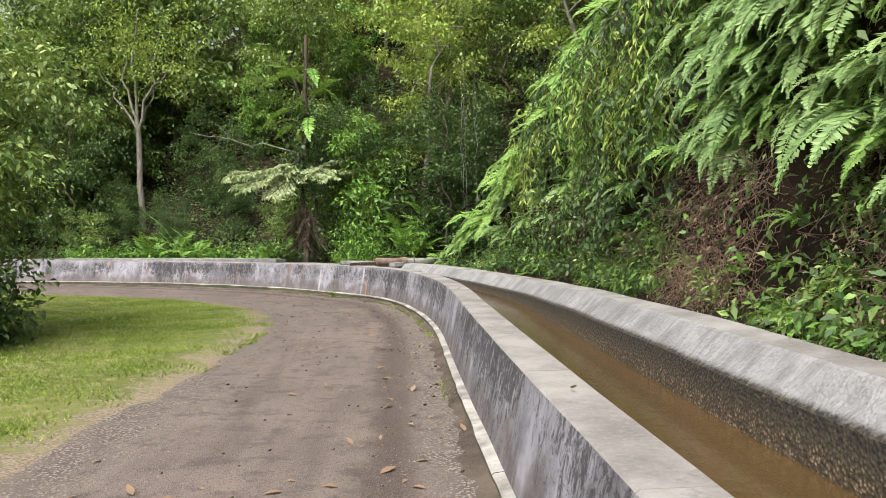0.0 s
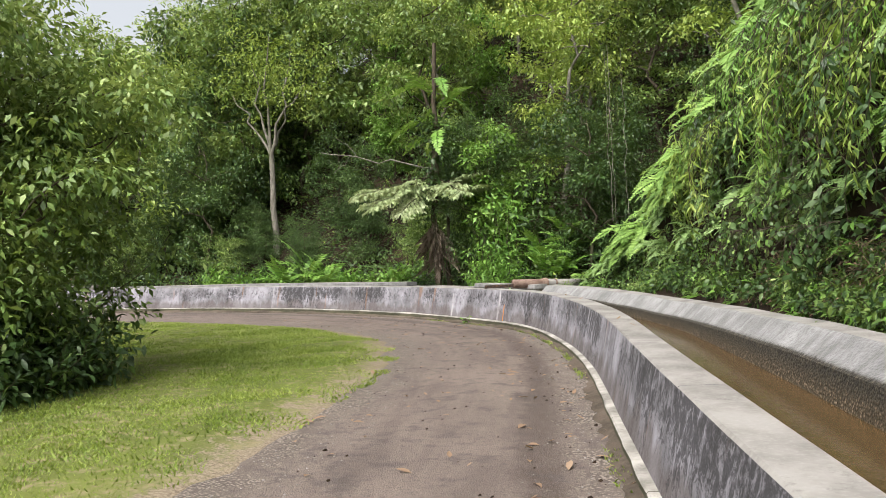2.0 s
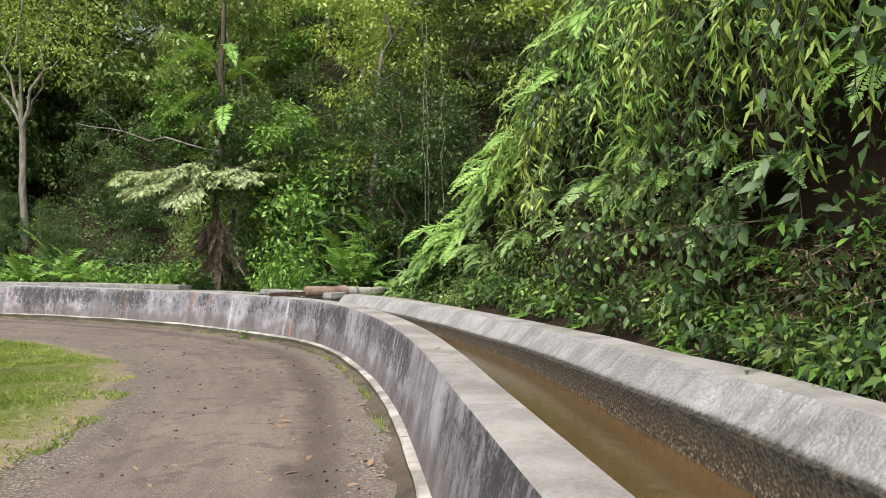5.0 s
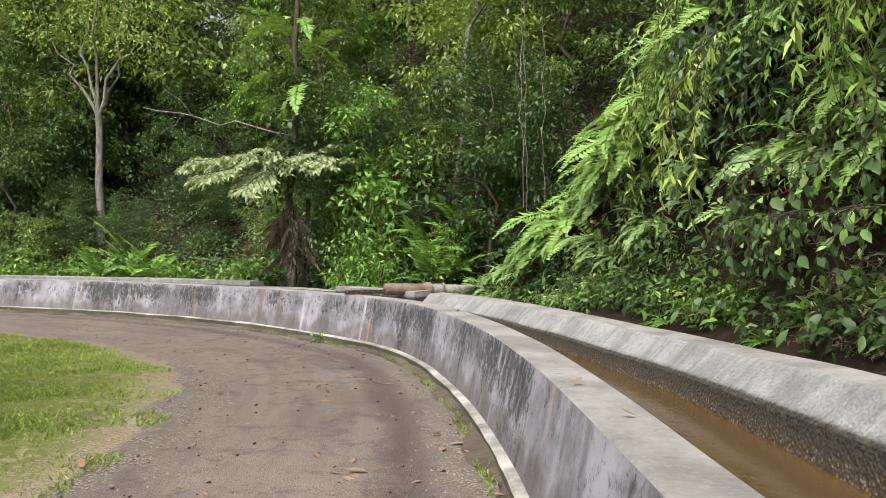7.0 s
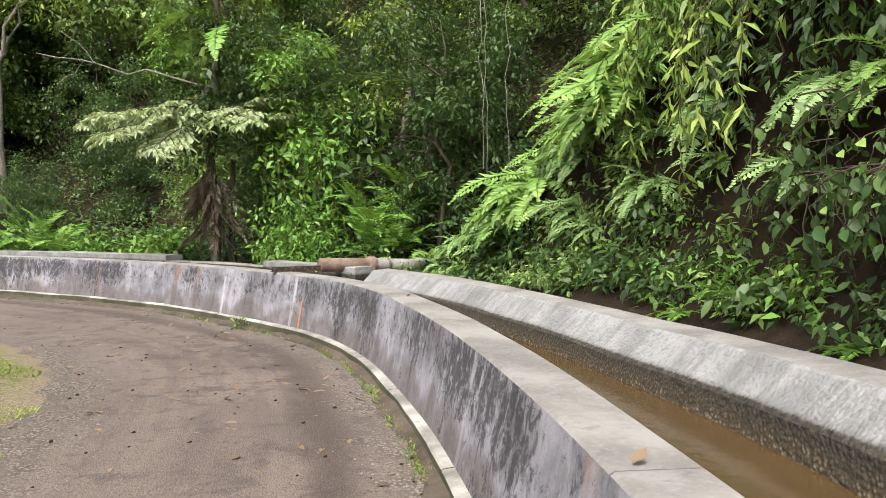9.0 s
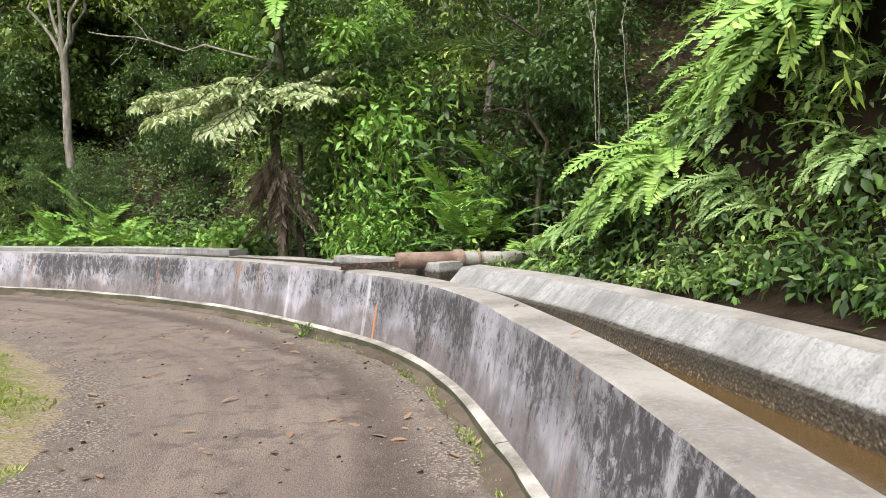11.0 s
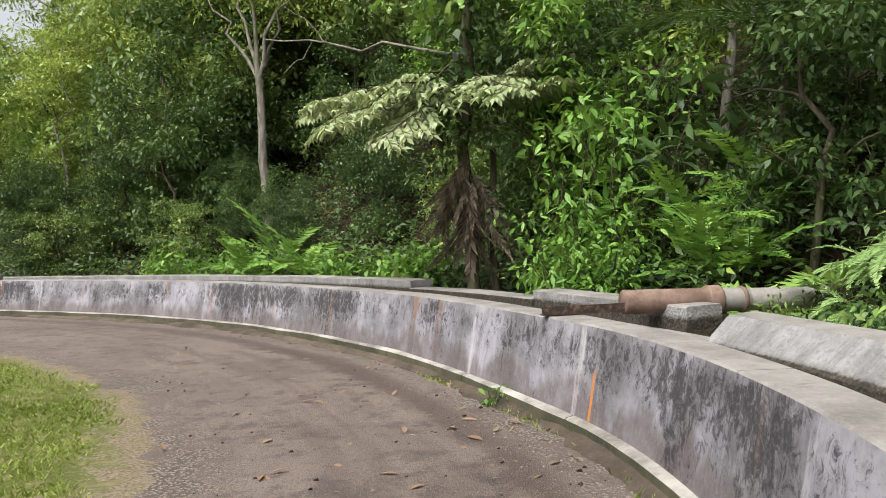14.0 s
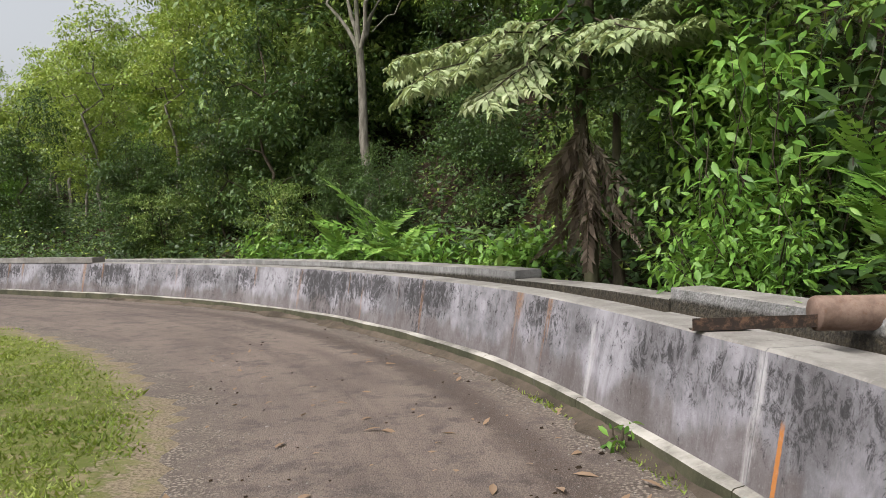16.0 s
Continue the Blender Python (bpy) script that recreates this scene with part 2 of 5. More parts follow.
def dark_rust():
    k = Mat("dark_rusted_steel", 0.8, 0.3)
    n = k.noise(k.coord("World"), 18, 6, 0.75)
    k.colour(k.mix(k.ramp(n, 0.45, 0.68), (0.028, 0.02, 0.017), (0.13, 0.075, 0.05)))
    k.bump(n, 0.5, 0.006)
    return k.m


def water():
    k = Mat("muddy_water", 0.16, 0.3)
    n = k.noise(k.coord("World"), 1.3, 3)
    k.colour(k.mix(n, (0.05, 0.03, 0.012), (0.085, 0.053, 0.023)))
    k.bump(k.noise(k.coord("World"), 9, 3, 0.5), 0.25, 0.012)
    return k.m


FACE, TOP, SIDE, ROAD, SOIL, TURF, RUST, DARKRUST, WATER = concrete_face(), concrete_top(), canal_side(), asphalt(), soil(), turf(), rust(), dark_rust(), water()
WHITE = concrete_top("whitewashed_footing", (0.12, 0.113, 0.1), (0.4, 0.38, 0.35))
GRIT = soil("damp_grit", (0.05, 0.041, 0.032), (0.125, 0.1, 0.08))
MOSSY = concrete_top("mossy_concrete", (0.03, 0.032, 0.018), (0.085, 0.08, 0.05), (0.12, 0.115, 0.08))
BARK_PALE = bark("pale_bark", (0.11, 0.10, 0.085), (0.24, 0.22, 0.19))
BARK_DARK = bark("dark_bark", (0.035, 0.028, 0.02), (0.10, 0.08, 0.06))
BARK_DRY = bark("dry_stems", (0.11, 0.07, 0.05), (0.27, 0.19, 0.145), 20)
LEAF_FOREST = leaf_material("forest_leaf", (0.026, 0.055, 0.014), (0.12, 0.2, 0.045), (0.36, 0.45, 0.16))
# dark green leaf, with the shade under the canopy put into its colour
LEAF_DEEP = leaf_material("dark_shaded_leaf", (0.012, 0.03, 0.009), (0.045, 0.09, 0.024), (0.14, 0.215, 0.065))
LEAF_BRIGHT = leaf_material("bright_leaf", (0.05, 0.13, 0.018), (0.14, 0.28, 0.045), (0.3, 0.43, 0.12))
LEAF_LIGHT = leaf_material("yellowish_leaf", (0.09, 0.155, 0.025), (0.23, 0.33, 0.06), (0.44, 0.52, 0.15))
LEAF_PALE = leaf_material("pale_leaf", (0.14, 0.2, 0.085), (0.28, 0.35, 0.17), (0.45, 0.5, 0.3))
LEAF_FERN = leaf_material("fern_green", (0.09, 0.19, 0.035), (0.21, 0.35, 0.08), (0.36, 0.5, 0.15))
LEAF_FERNPALE = leaf_material("pale_fern", (0.1, 0.19, 0.055), (0.24, 0.37, 0.13), (0.38, 0.5, 0.22))
LEAF_DRY = leaf_material("dry_leaf", (0.10, 0.06, 0.035), (0.22, 0.145, 0.095), (0.38, 0.29, 0.21), 0.8, 0.15)
LEAF_WITHERED = leaf_material("withered_frond", (0.06, 0.046, 0.034), (0.19, 0.15, 0.12), (0.42, 0.37, 0.31), 0.85, 0.1, 0.15)
GRASS = leaf_material("grass_blade", (0.06, 0.105, 0.016), (0.17, 0.24, 0.038), (0.36, 0.42, 0.11), 0.55, 0.25)


# ---- mesh helpers ----
def mesh_from(name, verts, faces, mats, uv=None, attr=None, mat_index=None, smooth=False):
    """verts: n x 3; faces: m x k array of one size, or a list of tuples."""
    me = bpy.data.meshes.new(name)
    if isinstance(faces, np.ndarray):
        m, k = faces.shape
        me.vertices.add(len(verts))
        me.vertices.foreach_set("co", np.ascontiguousarray(verts, dtype=np.float32).ravel())
        me.loops.add(m * k)
        me.loops.foreach_set("vertex_index", np.ascontiguousarray(faces, dtype=np.int32).ravel())
        me.polygons.add(m)
        me.polygons.foreach_set("loop_start", np.arange(0, m * k, k, dtype=np.int32))
        me.update(calc_edges=True)
    else:
        me.from_pydata([tuple(v) for v in verts], [], faces)
    for q in mats if isinstance(mats, (list, tuple)) else [mats]:
        me.materials.append(q)
    idx = np.empty(len(me.loops), dtype=np.int32)
    me.loops.foreach_get("vertex_index", idx)
    if uv is not None:
        layer = me.uv_layers.new(name="UVMap")
        layer.data.foreach_set("uv", np.asarray(uv, dtype=np.float32)[idx].ravel())
    if attr is not None:
        a = me.attributes.new("edge", "FLOAT", "POINT")
        a.data.foreach_set("value", np.asarray(attr, dtype=np.float32))
    if mat_index is not None:
        me.polygons.foreach_set("material_index", np.asarray(mat_index, dtype=np.int32))
    if smooth:
        me.polygons.foreach_set("use_smooth", np.ones(len(me.polygons), dtype=bool))
    me.validate()
    return me


def mpart(name, me, parent=None, label=""):
    ob = new(name, me)
    if parent:
        ob.parent = parent
    return tagged(ob, label)


def part(name, bm, material, parent=None, label=""):
    me = bpy.data.meshes.new(name)
    bm.to_mesh(me)
    bm.free()
    me.materials.append(material)
    return mpart(name, me, parent, label)


def tube(path, radii, sides=7):
    """Tapered tube along a path, as verts and quads."""
    path = np.asarray(path, float)
    n = len(path)
    tan = np.gradient(path, axis=0)
    tan /= np.linalg.norm(tan, axis=1)[:, None] + 1e-9
    ref = np.where(np.abs(tan[:, 2:3]) > 0.9, [[1.0, 0, 0]], [[0, 0, 1.0]])
    a = np.cross(tan, ref)
    a /= np.linalg.norm(a, axis=1)[:, None] + 1e-9
    b = np.cross(tan, a)
    th = np.linspace(0, 2 * np.pi, sides, endpoint=False)
    v = path[:, None, :] + np.asarray(radii)[:, None, None] * (np.cos(th)[None, :, None] * a[:, None, :] + np.sin(th)[None, :, None] * b[:, None, :])
    i, j = np.meshgrid(np.arange(n - 1), np.arange(sides), indexing="ij")
    q = np.stack([i * sides + j, i * sides + (j + 1) % sides, (i + 1) * sides + (j + 1) % sides, (i + 1) * sides + j], -1).reshape(-1, 4)
    return v.reshape(-1, 3), q


def join(pieces):
    vs, fs, o = [], [], 0
    for v, f in pieces:
        vs.append(v)
        fs.append(f + o)
        o += len(v)
    return np.concatenate(vs), np.concatenate(fs)


def unit(v):
    return v / (np.linalg.norm(v, axis=-1, keepdims=True) + 1e-9)


def leaves(base, way, up, length, width, fold=0.18, droop=0.15):
    """Pointed leaves: one folded quad each, from base along way, their faces turned to up."""
    way = unit(way)
    side = unit(np.cross(way, up))
    nrm = np.cross(side, way)
    length, width = np.asarray(length)[:, None], np.asarray(width)[:, None]
    mid = base + way * length * 0.45 + nrm * width * fold
    tip = base + way * length - nrm * length * droop
    v = np.stack([base, mid + side * width * 0.5, tip, mid - side * width * 0.5], 1).reshape(-1, 3)
    f = np.arange(len(base) * 4).reshape(-1, 4)
    return v, f


def big_leaves(base, way, up, length, width, droop=0.25):
    """Broad leaves: three quads a side, folded on the midrib and arched."""
    way = unit(way)
    side = unit(np.cross(way, up))
    nrm = np.cross(side, way)
    L, W = np.asarray(length)[:, None], np.asarray(width)[:, None]
    rows = []
    for t, w in ((0.0, 0.05), (0.3, 0.85), (0.62, 0.9), (1.0, 0.03)):
        c = base + way * L * t - nrm * L * droop * t * t
        rows += [c - side * W * 0.5 * w + nrm * W * 0.12 * w, c, c + side * W * 0.5 * w + nrm * W * 0.12 * w]
    v = np.stack(rows, 1).reshape(-1, 3)
    one = np.array([[3 * r + k, 3 * r + k + 1, 3 * r + k + 4, 3 * r + k + 3] for r in range(3) for k in range(2)])
    f = (np.arange(len(base))[:, None, None] * 12 + one[None]).reshape(-1, 4)
    return v, f


# ---- plan of the channel wall: its road-side top edge ----
PLAN = np.array([(0.80, -14), (0.80, -8), (0.80, -2), (0.80, 2.5), (0.80, 5.5), (0.82, 9), (0.85, 11.5), (0.82, 13.2), (0.69, 15), (0.48, 16.55), (0.2, 18.05), (-0.38, 19.65),
                 (-1.05, 20.75), (-2.5, 22.8), (-4.3, 24.75), (-7.5, 27.25), (-11.2, 29.2), (-15, 30.6), (-18.4, 31.5), (-26, 33.2), (-38, 35), (-60, 37)], float)


def catmull(p, step=0.1):
    q = np.vstack([2 * p[0] - p[1], p, 2 * p[-1] - p[-2]])
    out = []
    for i in range(1, len(q) - 2):
        n = max(2, int(np.linalg.norm(q[i + 1] - q[i]) / 0.05))
        t = np.linspace(0, 1, n, endpoint=False)[:, None]
        out.append(0.5 * (2 * q[i] + (q[i + 1] - q[i - 1]) * t + (2 * q[i - 1] - 5 * q[i] + 4 * q[i + 1] - q[i + 2]) * t ** 2 + (3 * q[i] - q[i - 1] - 3 * q[i + 1] + q[i + 2]) * t ** 3))
    c = np.vstack(out)
    s = np.r_[0, np.cumsum(np.linalg.norm(np.diff(c, axis=0), axis=1))]
    ss = np.arange(0, s[-1], step)
    return ss, np.c_[np.interp(ss, s, c[:, 0]), np.interp(ss, s, c[:, 1])]


SS, CC = catmull(PLAN)
for _ in range(30):
    CC[1:-1] = 0.25 * CC[:-2] + 0.5 * CC[1:-1] + 0.25 * CC[2:]
TT = unit(np.gradient(CC, axis=0))
NN = np.c_[TT[:, 1], -TT[:, 0]]
S_END = SS[-1]


def at(s, d):
    """Place on the plan: s metres along the wall, d metres to the hill side of its road-side edge."""
    s = np.asarray(s, float)
    c = np.stack([np.interp(s, SS, CC[:, k]) for k in (0, 1)], -1)
    n = unit(np.stack([np.interp(s, SS, NN[:, k]) for k in (0, 1)], -1))
    return c + n * np.asarray(d, float)[..., None]


def s_at_y(y):
    return float(np.interp(y, CC[:, 1], SS))


def ground_z(s):
    return np.interp(s, [0, s_at_y(0), s_at_y(3), s_at_y(8), s_at_y(14), s_at_y(20), s_at_y(25), S_END], [0.0, -0.01, -0.06, -0.125, -0.165, -0.215, -0.25, -0.26])


def strip_z(s):
    """Height of the footing's top."""
    return np.interp(s, [0, s_at_y(5), s_at_y(12), s_at_y(18), s_at_y(24), S_END], [0.0, -0.01, -0.065, -0.09, -0.10, -0.10])


def wall_top(s):
    return np.interp(s, [0, s_at_y(25), s_at_y(31), S_END], [0.62, 0.62, 0.66, 0.68])


def sd_of(xy):
    """s and d of places in the plan."""
    xy = np.asarray(xy, float)
    cs, ns, sv = CC[::4], NN[::4], SS[::4]
    s, d = np.empty(len(xy)), np.empty(len(xy))
    for a in range(0, len(xy), 4000):
        df = xy[a:a + 4000, None, :] - cs[None]
        r2 = (df ** 2).sum(-1)
        k = r2.argmin(1)
        sg = np.sign((df[np.arange(len(k)), k] * ns[k]).sum(-1))
        s[a:a + 4000], d[a:a + 4000] = sv[k], np.sqrt(r2[np.arange(len(k)), k]) * sg
    return s, d


def sweep(name, s0, s1, profile, mats, mat_index, parent=None, step=0.2, caps=True, uvs=None, wob=0.0):
    """Sweeps a profile (a function of s giving rows of d, z) along the plan. profile rows are in order; mat_index one per strip."""
    ss = np.linspace(s0, s1, max(2, int((s1 - s0) / step) + 1))
    rows, uv = [], []
    for s in ss:
        pr = np.array(profile(s), float)
        xy = at(np.full(len(pr), s), pr[:, 0])
        z = pr[:, 1].copy()
        if wob:
            z += [wob * noise.noise((s * 0.9, k * 3.1, 0)) for k in range(len(pr))]
        rows.append(np.c_[xy, z])
        run = np.r_[0, np.cumsum(np.linalg.norm(np.diff(pr, axis=0), axis=1))]
        uv.append(np.c_[np.full(len(pr), s), uvs(s, pr) if uvs else pr[:, 1] + 0 * run])
    n, k = len(ss), len(rows[0])
    v, uv = np.concatenate(rows), np.concatenate(uv)
    f, mi = [], []
    for i in range(n - 1):
        for j in range(k - 1):
            a = i * k + j
            f.append((a, a + 1, a + k + 1, a + k))
            mi.append(mat_index[j])
    if caps:
        f += [tuple(range(k))[::-1], tuple(range((n - 1) * k, n * k))]
        mi += [mat_index[0]] * 2
    me = mesh_from(name, v, f, mats, uv=uv, mat_index=mi)
    return mpart(name, me, parent)


def spot(s, d, z=0.0):
    p = at(s, d)
    return Vector((p[0], p[1], z))


# ---- ground, drive and lawn ----
def ease(x, a, b):
    t = np.clip((np.asarray(x, float) - a) / (b - a), 0, 1)
    return t * t * (3 - 2 * t)


def drive_width(s):
    return np.interp(s, [0, s_at_y(6), s_at_y(12.5), s_at_y(18), s_at_y(22.5), s_at_y(25), s_at_y(29), S_END], [3.3, 3.3, 3.0, 3.15, 3.2, 3.45, 3.9, 4.3])


def bank(s, d):
    """Height of the hill above the channel's far edge."""
    far = ease(s, s_at_y(15.0), s_at_y(21.5))
    low = ease(s, s_at_y(27), s_at_y(27) + 34)
    x = np.maximum(np.asarray(d, float) - 1.75, 0)
    steep = np.interp(x, [0, 0.15, 0.45, 0.6, 0.72, 0.8, 1.2, 2.1, 6, 20, 60, 200], [0.6, 0.68, 0.95, 1.6, 2.4, 3.2, 4.3, 5.7, 9.5, 22, 46, 90])
    gent = np.interp(x, [0, 0.5, 2.0, 6, 14, 30, 60, 200], [0.35, 0.4, 0.7, 3.2, 9.5, 22, 40, 70])
    flat = np.interp(x, [0, 0.5, 2.0, 8, 16, 40, 80, 200], [0.3, 0.35, 0.5, 1.8, 4.6, 11, 18, 26])
    g = gent + (flat - gent) * low
    return steep + (g - steep) * far


def bumps(x, y, k=0.35, amp=0.3):
    return np.array([noise.fractal((a * k, b * k, 0.3), 1.0, 2.0, 4) for a, b in zip(np.ravel(x), np.ravel(y))]).reshape(np.shape(x)) * amp


def hill_point(s, d):
    xy = at(s, d)
    z = bank(s, d) + bumps(xy[..., 0], xy[..., 1]) * np.clip((d - 2.0) / 2.0, 0.15, 1)
    return np.concatenate([xy, np.asarray(z)[..., None]], -1)


def build_ground():
    # one wide sheet below everything, out to the horizon
    xs = np.unique(np.r_[np.linspace(-30, 40, 36), np.array([-900, -500, -250, -120, -60, 80, 160, 300, 600, 900.0])])
    ys = np.unique(np.r_[np.linspace(-20, 60, 41), np.array([-900, -500, -250, -120, -60, 90, 150, 300, 600, 900.0])])
    gx, gy = np.meshgrid(xs, ys)
    z = np.full(gx.shape, -0.25) - 0.12 * ease(gy, 0, 18)
    n, m = gx.shape
    i, j = np.meshgrid(np.arange(n - 1), np.arange(m - 1), indexing="ij")
    f = np.stack([i * m + j, i * m + j + 1, (i + 1) * m + j + 1, (i + 1) * m + j], -1).reshape(-1, 4)
    me = mesh_from("ground", np.stack([gx, gy, z], -1).reshape(-1, 3), f, TURF, attr=np.full(gx.size, 3.0))
    tagged(mpart("ground", me), "flat grassy earth reaching into the distance", "ground", kind="structure")


def strip(name, s0, s1, ds, zfun, edge, mat, step=0.25):
    ss = np.arange(s0, s1, step)
    k = len(ds)
    S, D = np.meshgrid(ss, np.arange(k), indexing="ij")
    DD = np.array([[f(s) for f in ds] for s in ss])
    xy = at(S, DD)
    v = np.concatenate([xy, zfun(S, DD)[..., None]], -1).reshape(-1, 3)
    i, j = np.meshgrid(np.arange(len(ss) - 1), np.arange(k - 1), indexing="ij")
    f = np.stack([i * k + j, (i + 1) * k + j, (i + 1) * k + j + 1, i * k + j + 1], -1).reshape(-1, 4)[:, ::-1]
    return mesh_from(name, v, f, mat, uv=np.stack([S, DD], -1).reshape(-1, 2), attr=edge(S, DD).ravel(), smooth=True)


def rag(s, k=0):
    return 0.22 * noise.noise((s * 0.8, k, 0)) + 0.1 * noise.noise((s * 2.9, k, 5))


def build_drive():
    fr = np.linspace(0, 1, 15)
    ds = [lambda s, q=q: -0.1 + (-(drive_width(s)) + rag(s) * 0.6 + 0.1 - 0.25) * q for q in fr]
    z = lambda S, D: ground_z(S) + 0.012 * np.sin(np.clip(-D / 3, 0, 1) * np.pi) + 0.0
    e = lambda S, D: np.minimum(np.abs(D + 0.2) * 1.0, np.abs(D + drive_width(S)) * 1.0)
    tagged(mpart("road", strip("road", 2, S_END - 1, ds, z, e, ROAD)), "worn brownish asphalt drive with gravelly edges", "road", kind="structure")


def lawn_z(s, d):
    w = -d - drive_width(s)
    return ground_z(s) + 0.012 + 0.05 * ease(w, 0, 0.8) + 0.05 * ease(w, 1, 6)


LAWN_ENDS = (s_at_y(-6), s_at_y(31.5))


def build_lawn():
    xs, ys = np.arange(-24, 0.2, 0.3), np.arange(-8, 32, 0.3)
    gx, gy = np.meshgrid(xs, ys)
    s, d = sd_of(np.c_[gx.ravel(), gy.ravel()])
    w = -d - drive_width(s)
    z = np.where(w > -0.6, lawn_z(s, d) + bumps(gx, gy, 1.2, 0.025).ravel(), ground_z(s) - 0.1)
    z = np.where((w <= 0.0) & (w > -0.6), ground_z(s) - 0.03 + 0.03 * (w / 0.6 + 0.0), z)
    n, m = gx.shape
    i, j = np.meshgrid(np.arange(n - 1), np.arange(m - 1), indexing="ij")
    f = np.stack([i * m + j, i * m + j + 1, (i + 1) * m + j + 1, (i + 1) * m + j], -1).reshape(-1, 4)
    keep = (w.reshape(n, m)[:-1, :-1].ravel() > -0.5)
    me = mesh_from("lawn", np.c_[gx.ravel(), gy.ravel(), z], f[keep], TURF, attr=np.clip(w, 0, 5), smooth=True)
    tagged(mpart("lawn", me), "short lawn worn bare along the drive", "lawn", kind="structure")


def build_grass(count=230000):
    n = count * 3
    y = rng.uniform(1.5, 28, n)
    x = rng.uniform(-16, -1.6, n)
    s, d = sd_of(np.c_[x, y])
    w = -d - drive_width(s)
    patch = np.array([noise.noise((a * 1.1, b * 1.1, 2)) for a, b in zip(x[:], y[:])])
    ok = (w + patch * 0.6 > 0.25) & (rng.random(n) < np.clip(w * 0.8 + patch * 1.1, 0.05, 1))
    near = np.hypot(x + 0.5, y - np.clip(y, 2, 16))
    ok &= rng.random(n) < np.clip(5.5 / (near + 0.1), 0.25, 1)
    x, y, s, d = (q[ok][:count] for q in (x, y, s, d))
    m = len(x)
    base = np.c_[x, y, lawn_z(s, d) - 0.012]
    a = rng.uniform(0, 2 * np.pi, m)
    lean = rng.uniform(0.3, 1.9, m)
    way = np.c_[np.cos(a) * lean, np.sin(a) * lean, np.ones(m)]
    L = rng.uniform(0.025, 0.07, m)
    wd = rng.uniform(0.005, 0.011, m) * (1 + 0.05 * near[ok][:count])
    side = unit(np.cross(way, rng.normal(size=(m, 3)))) * wd[:, None]
    v = np.stack([base - side, base + side, base + unit(way) * L[:, None]], 1).reshape(-1, 3)
    me = mesh_from("grass", v, np.arange(m * 3).reshape(-1, 3), GRASS)
    tagged(mpart("grass", me), "short mown yellowish green grass", "grass", kind="stuff")


def build_hill():
    ss = np.r_[np.arange(0.0, 60, 0.5), np.arange(60, S_END, 1.5)]
    dd = np.r_[1.72, 1.85, 2.0, 2.2, 2.28, 2.36, 2.42, 2.48, 2.55, 2.7, 2.95, 3.3, 3.6, 4.0, 4.6, 5.4, 6.4, 7.6, 9, 11, 13, 16, 20, 25, 32, 42, 60, 90, 140, 195]
    S, D = np.meshgrid(ss, dd, indexing="ij")
    p = hill_point(S, D)
    n, k = S.shape
    i, j = np.meshgrid(np.arange(n - 1), np.arange(k - 1), indexing="ij")
    f = np.stack([i * k + j, i * k + j + 1, (i + 1) * k + j + 1, (i + 1) * k + j], -1).reshape(-1, 4)[:, ::-1]
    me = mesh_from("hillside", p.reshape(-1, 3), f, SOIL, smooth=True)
    tagged(mpart("hillside", me), "steep dark earth hillside under the forest, shade put into its colour", "hillside", kind="structure")


# ---- channel ----
S_PIPE = s_at_y(19.75)


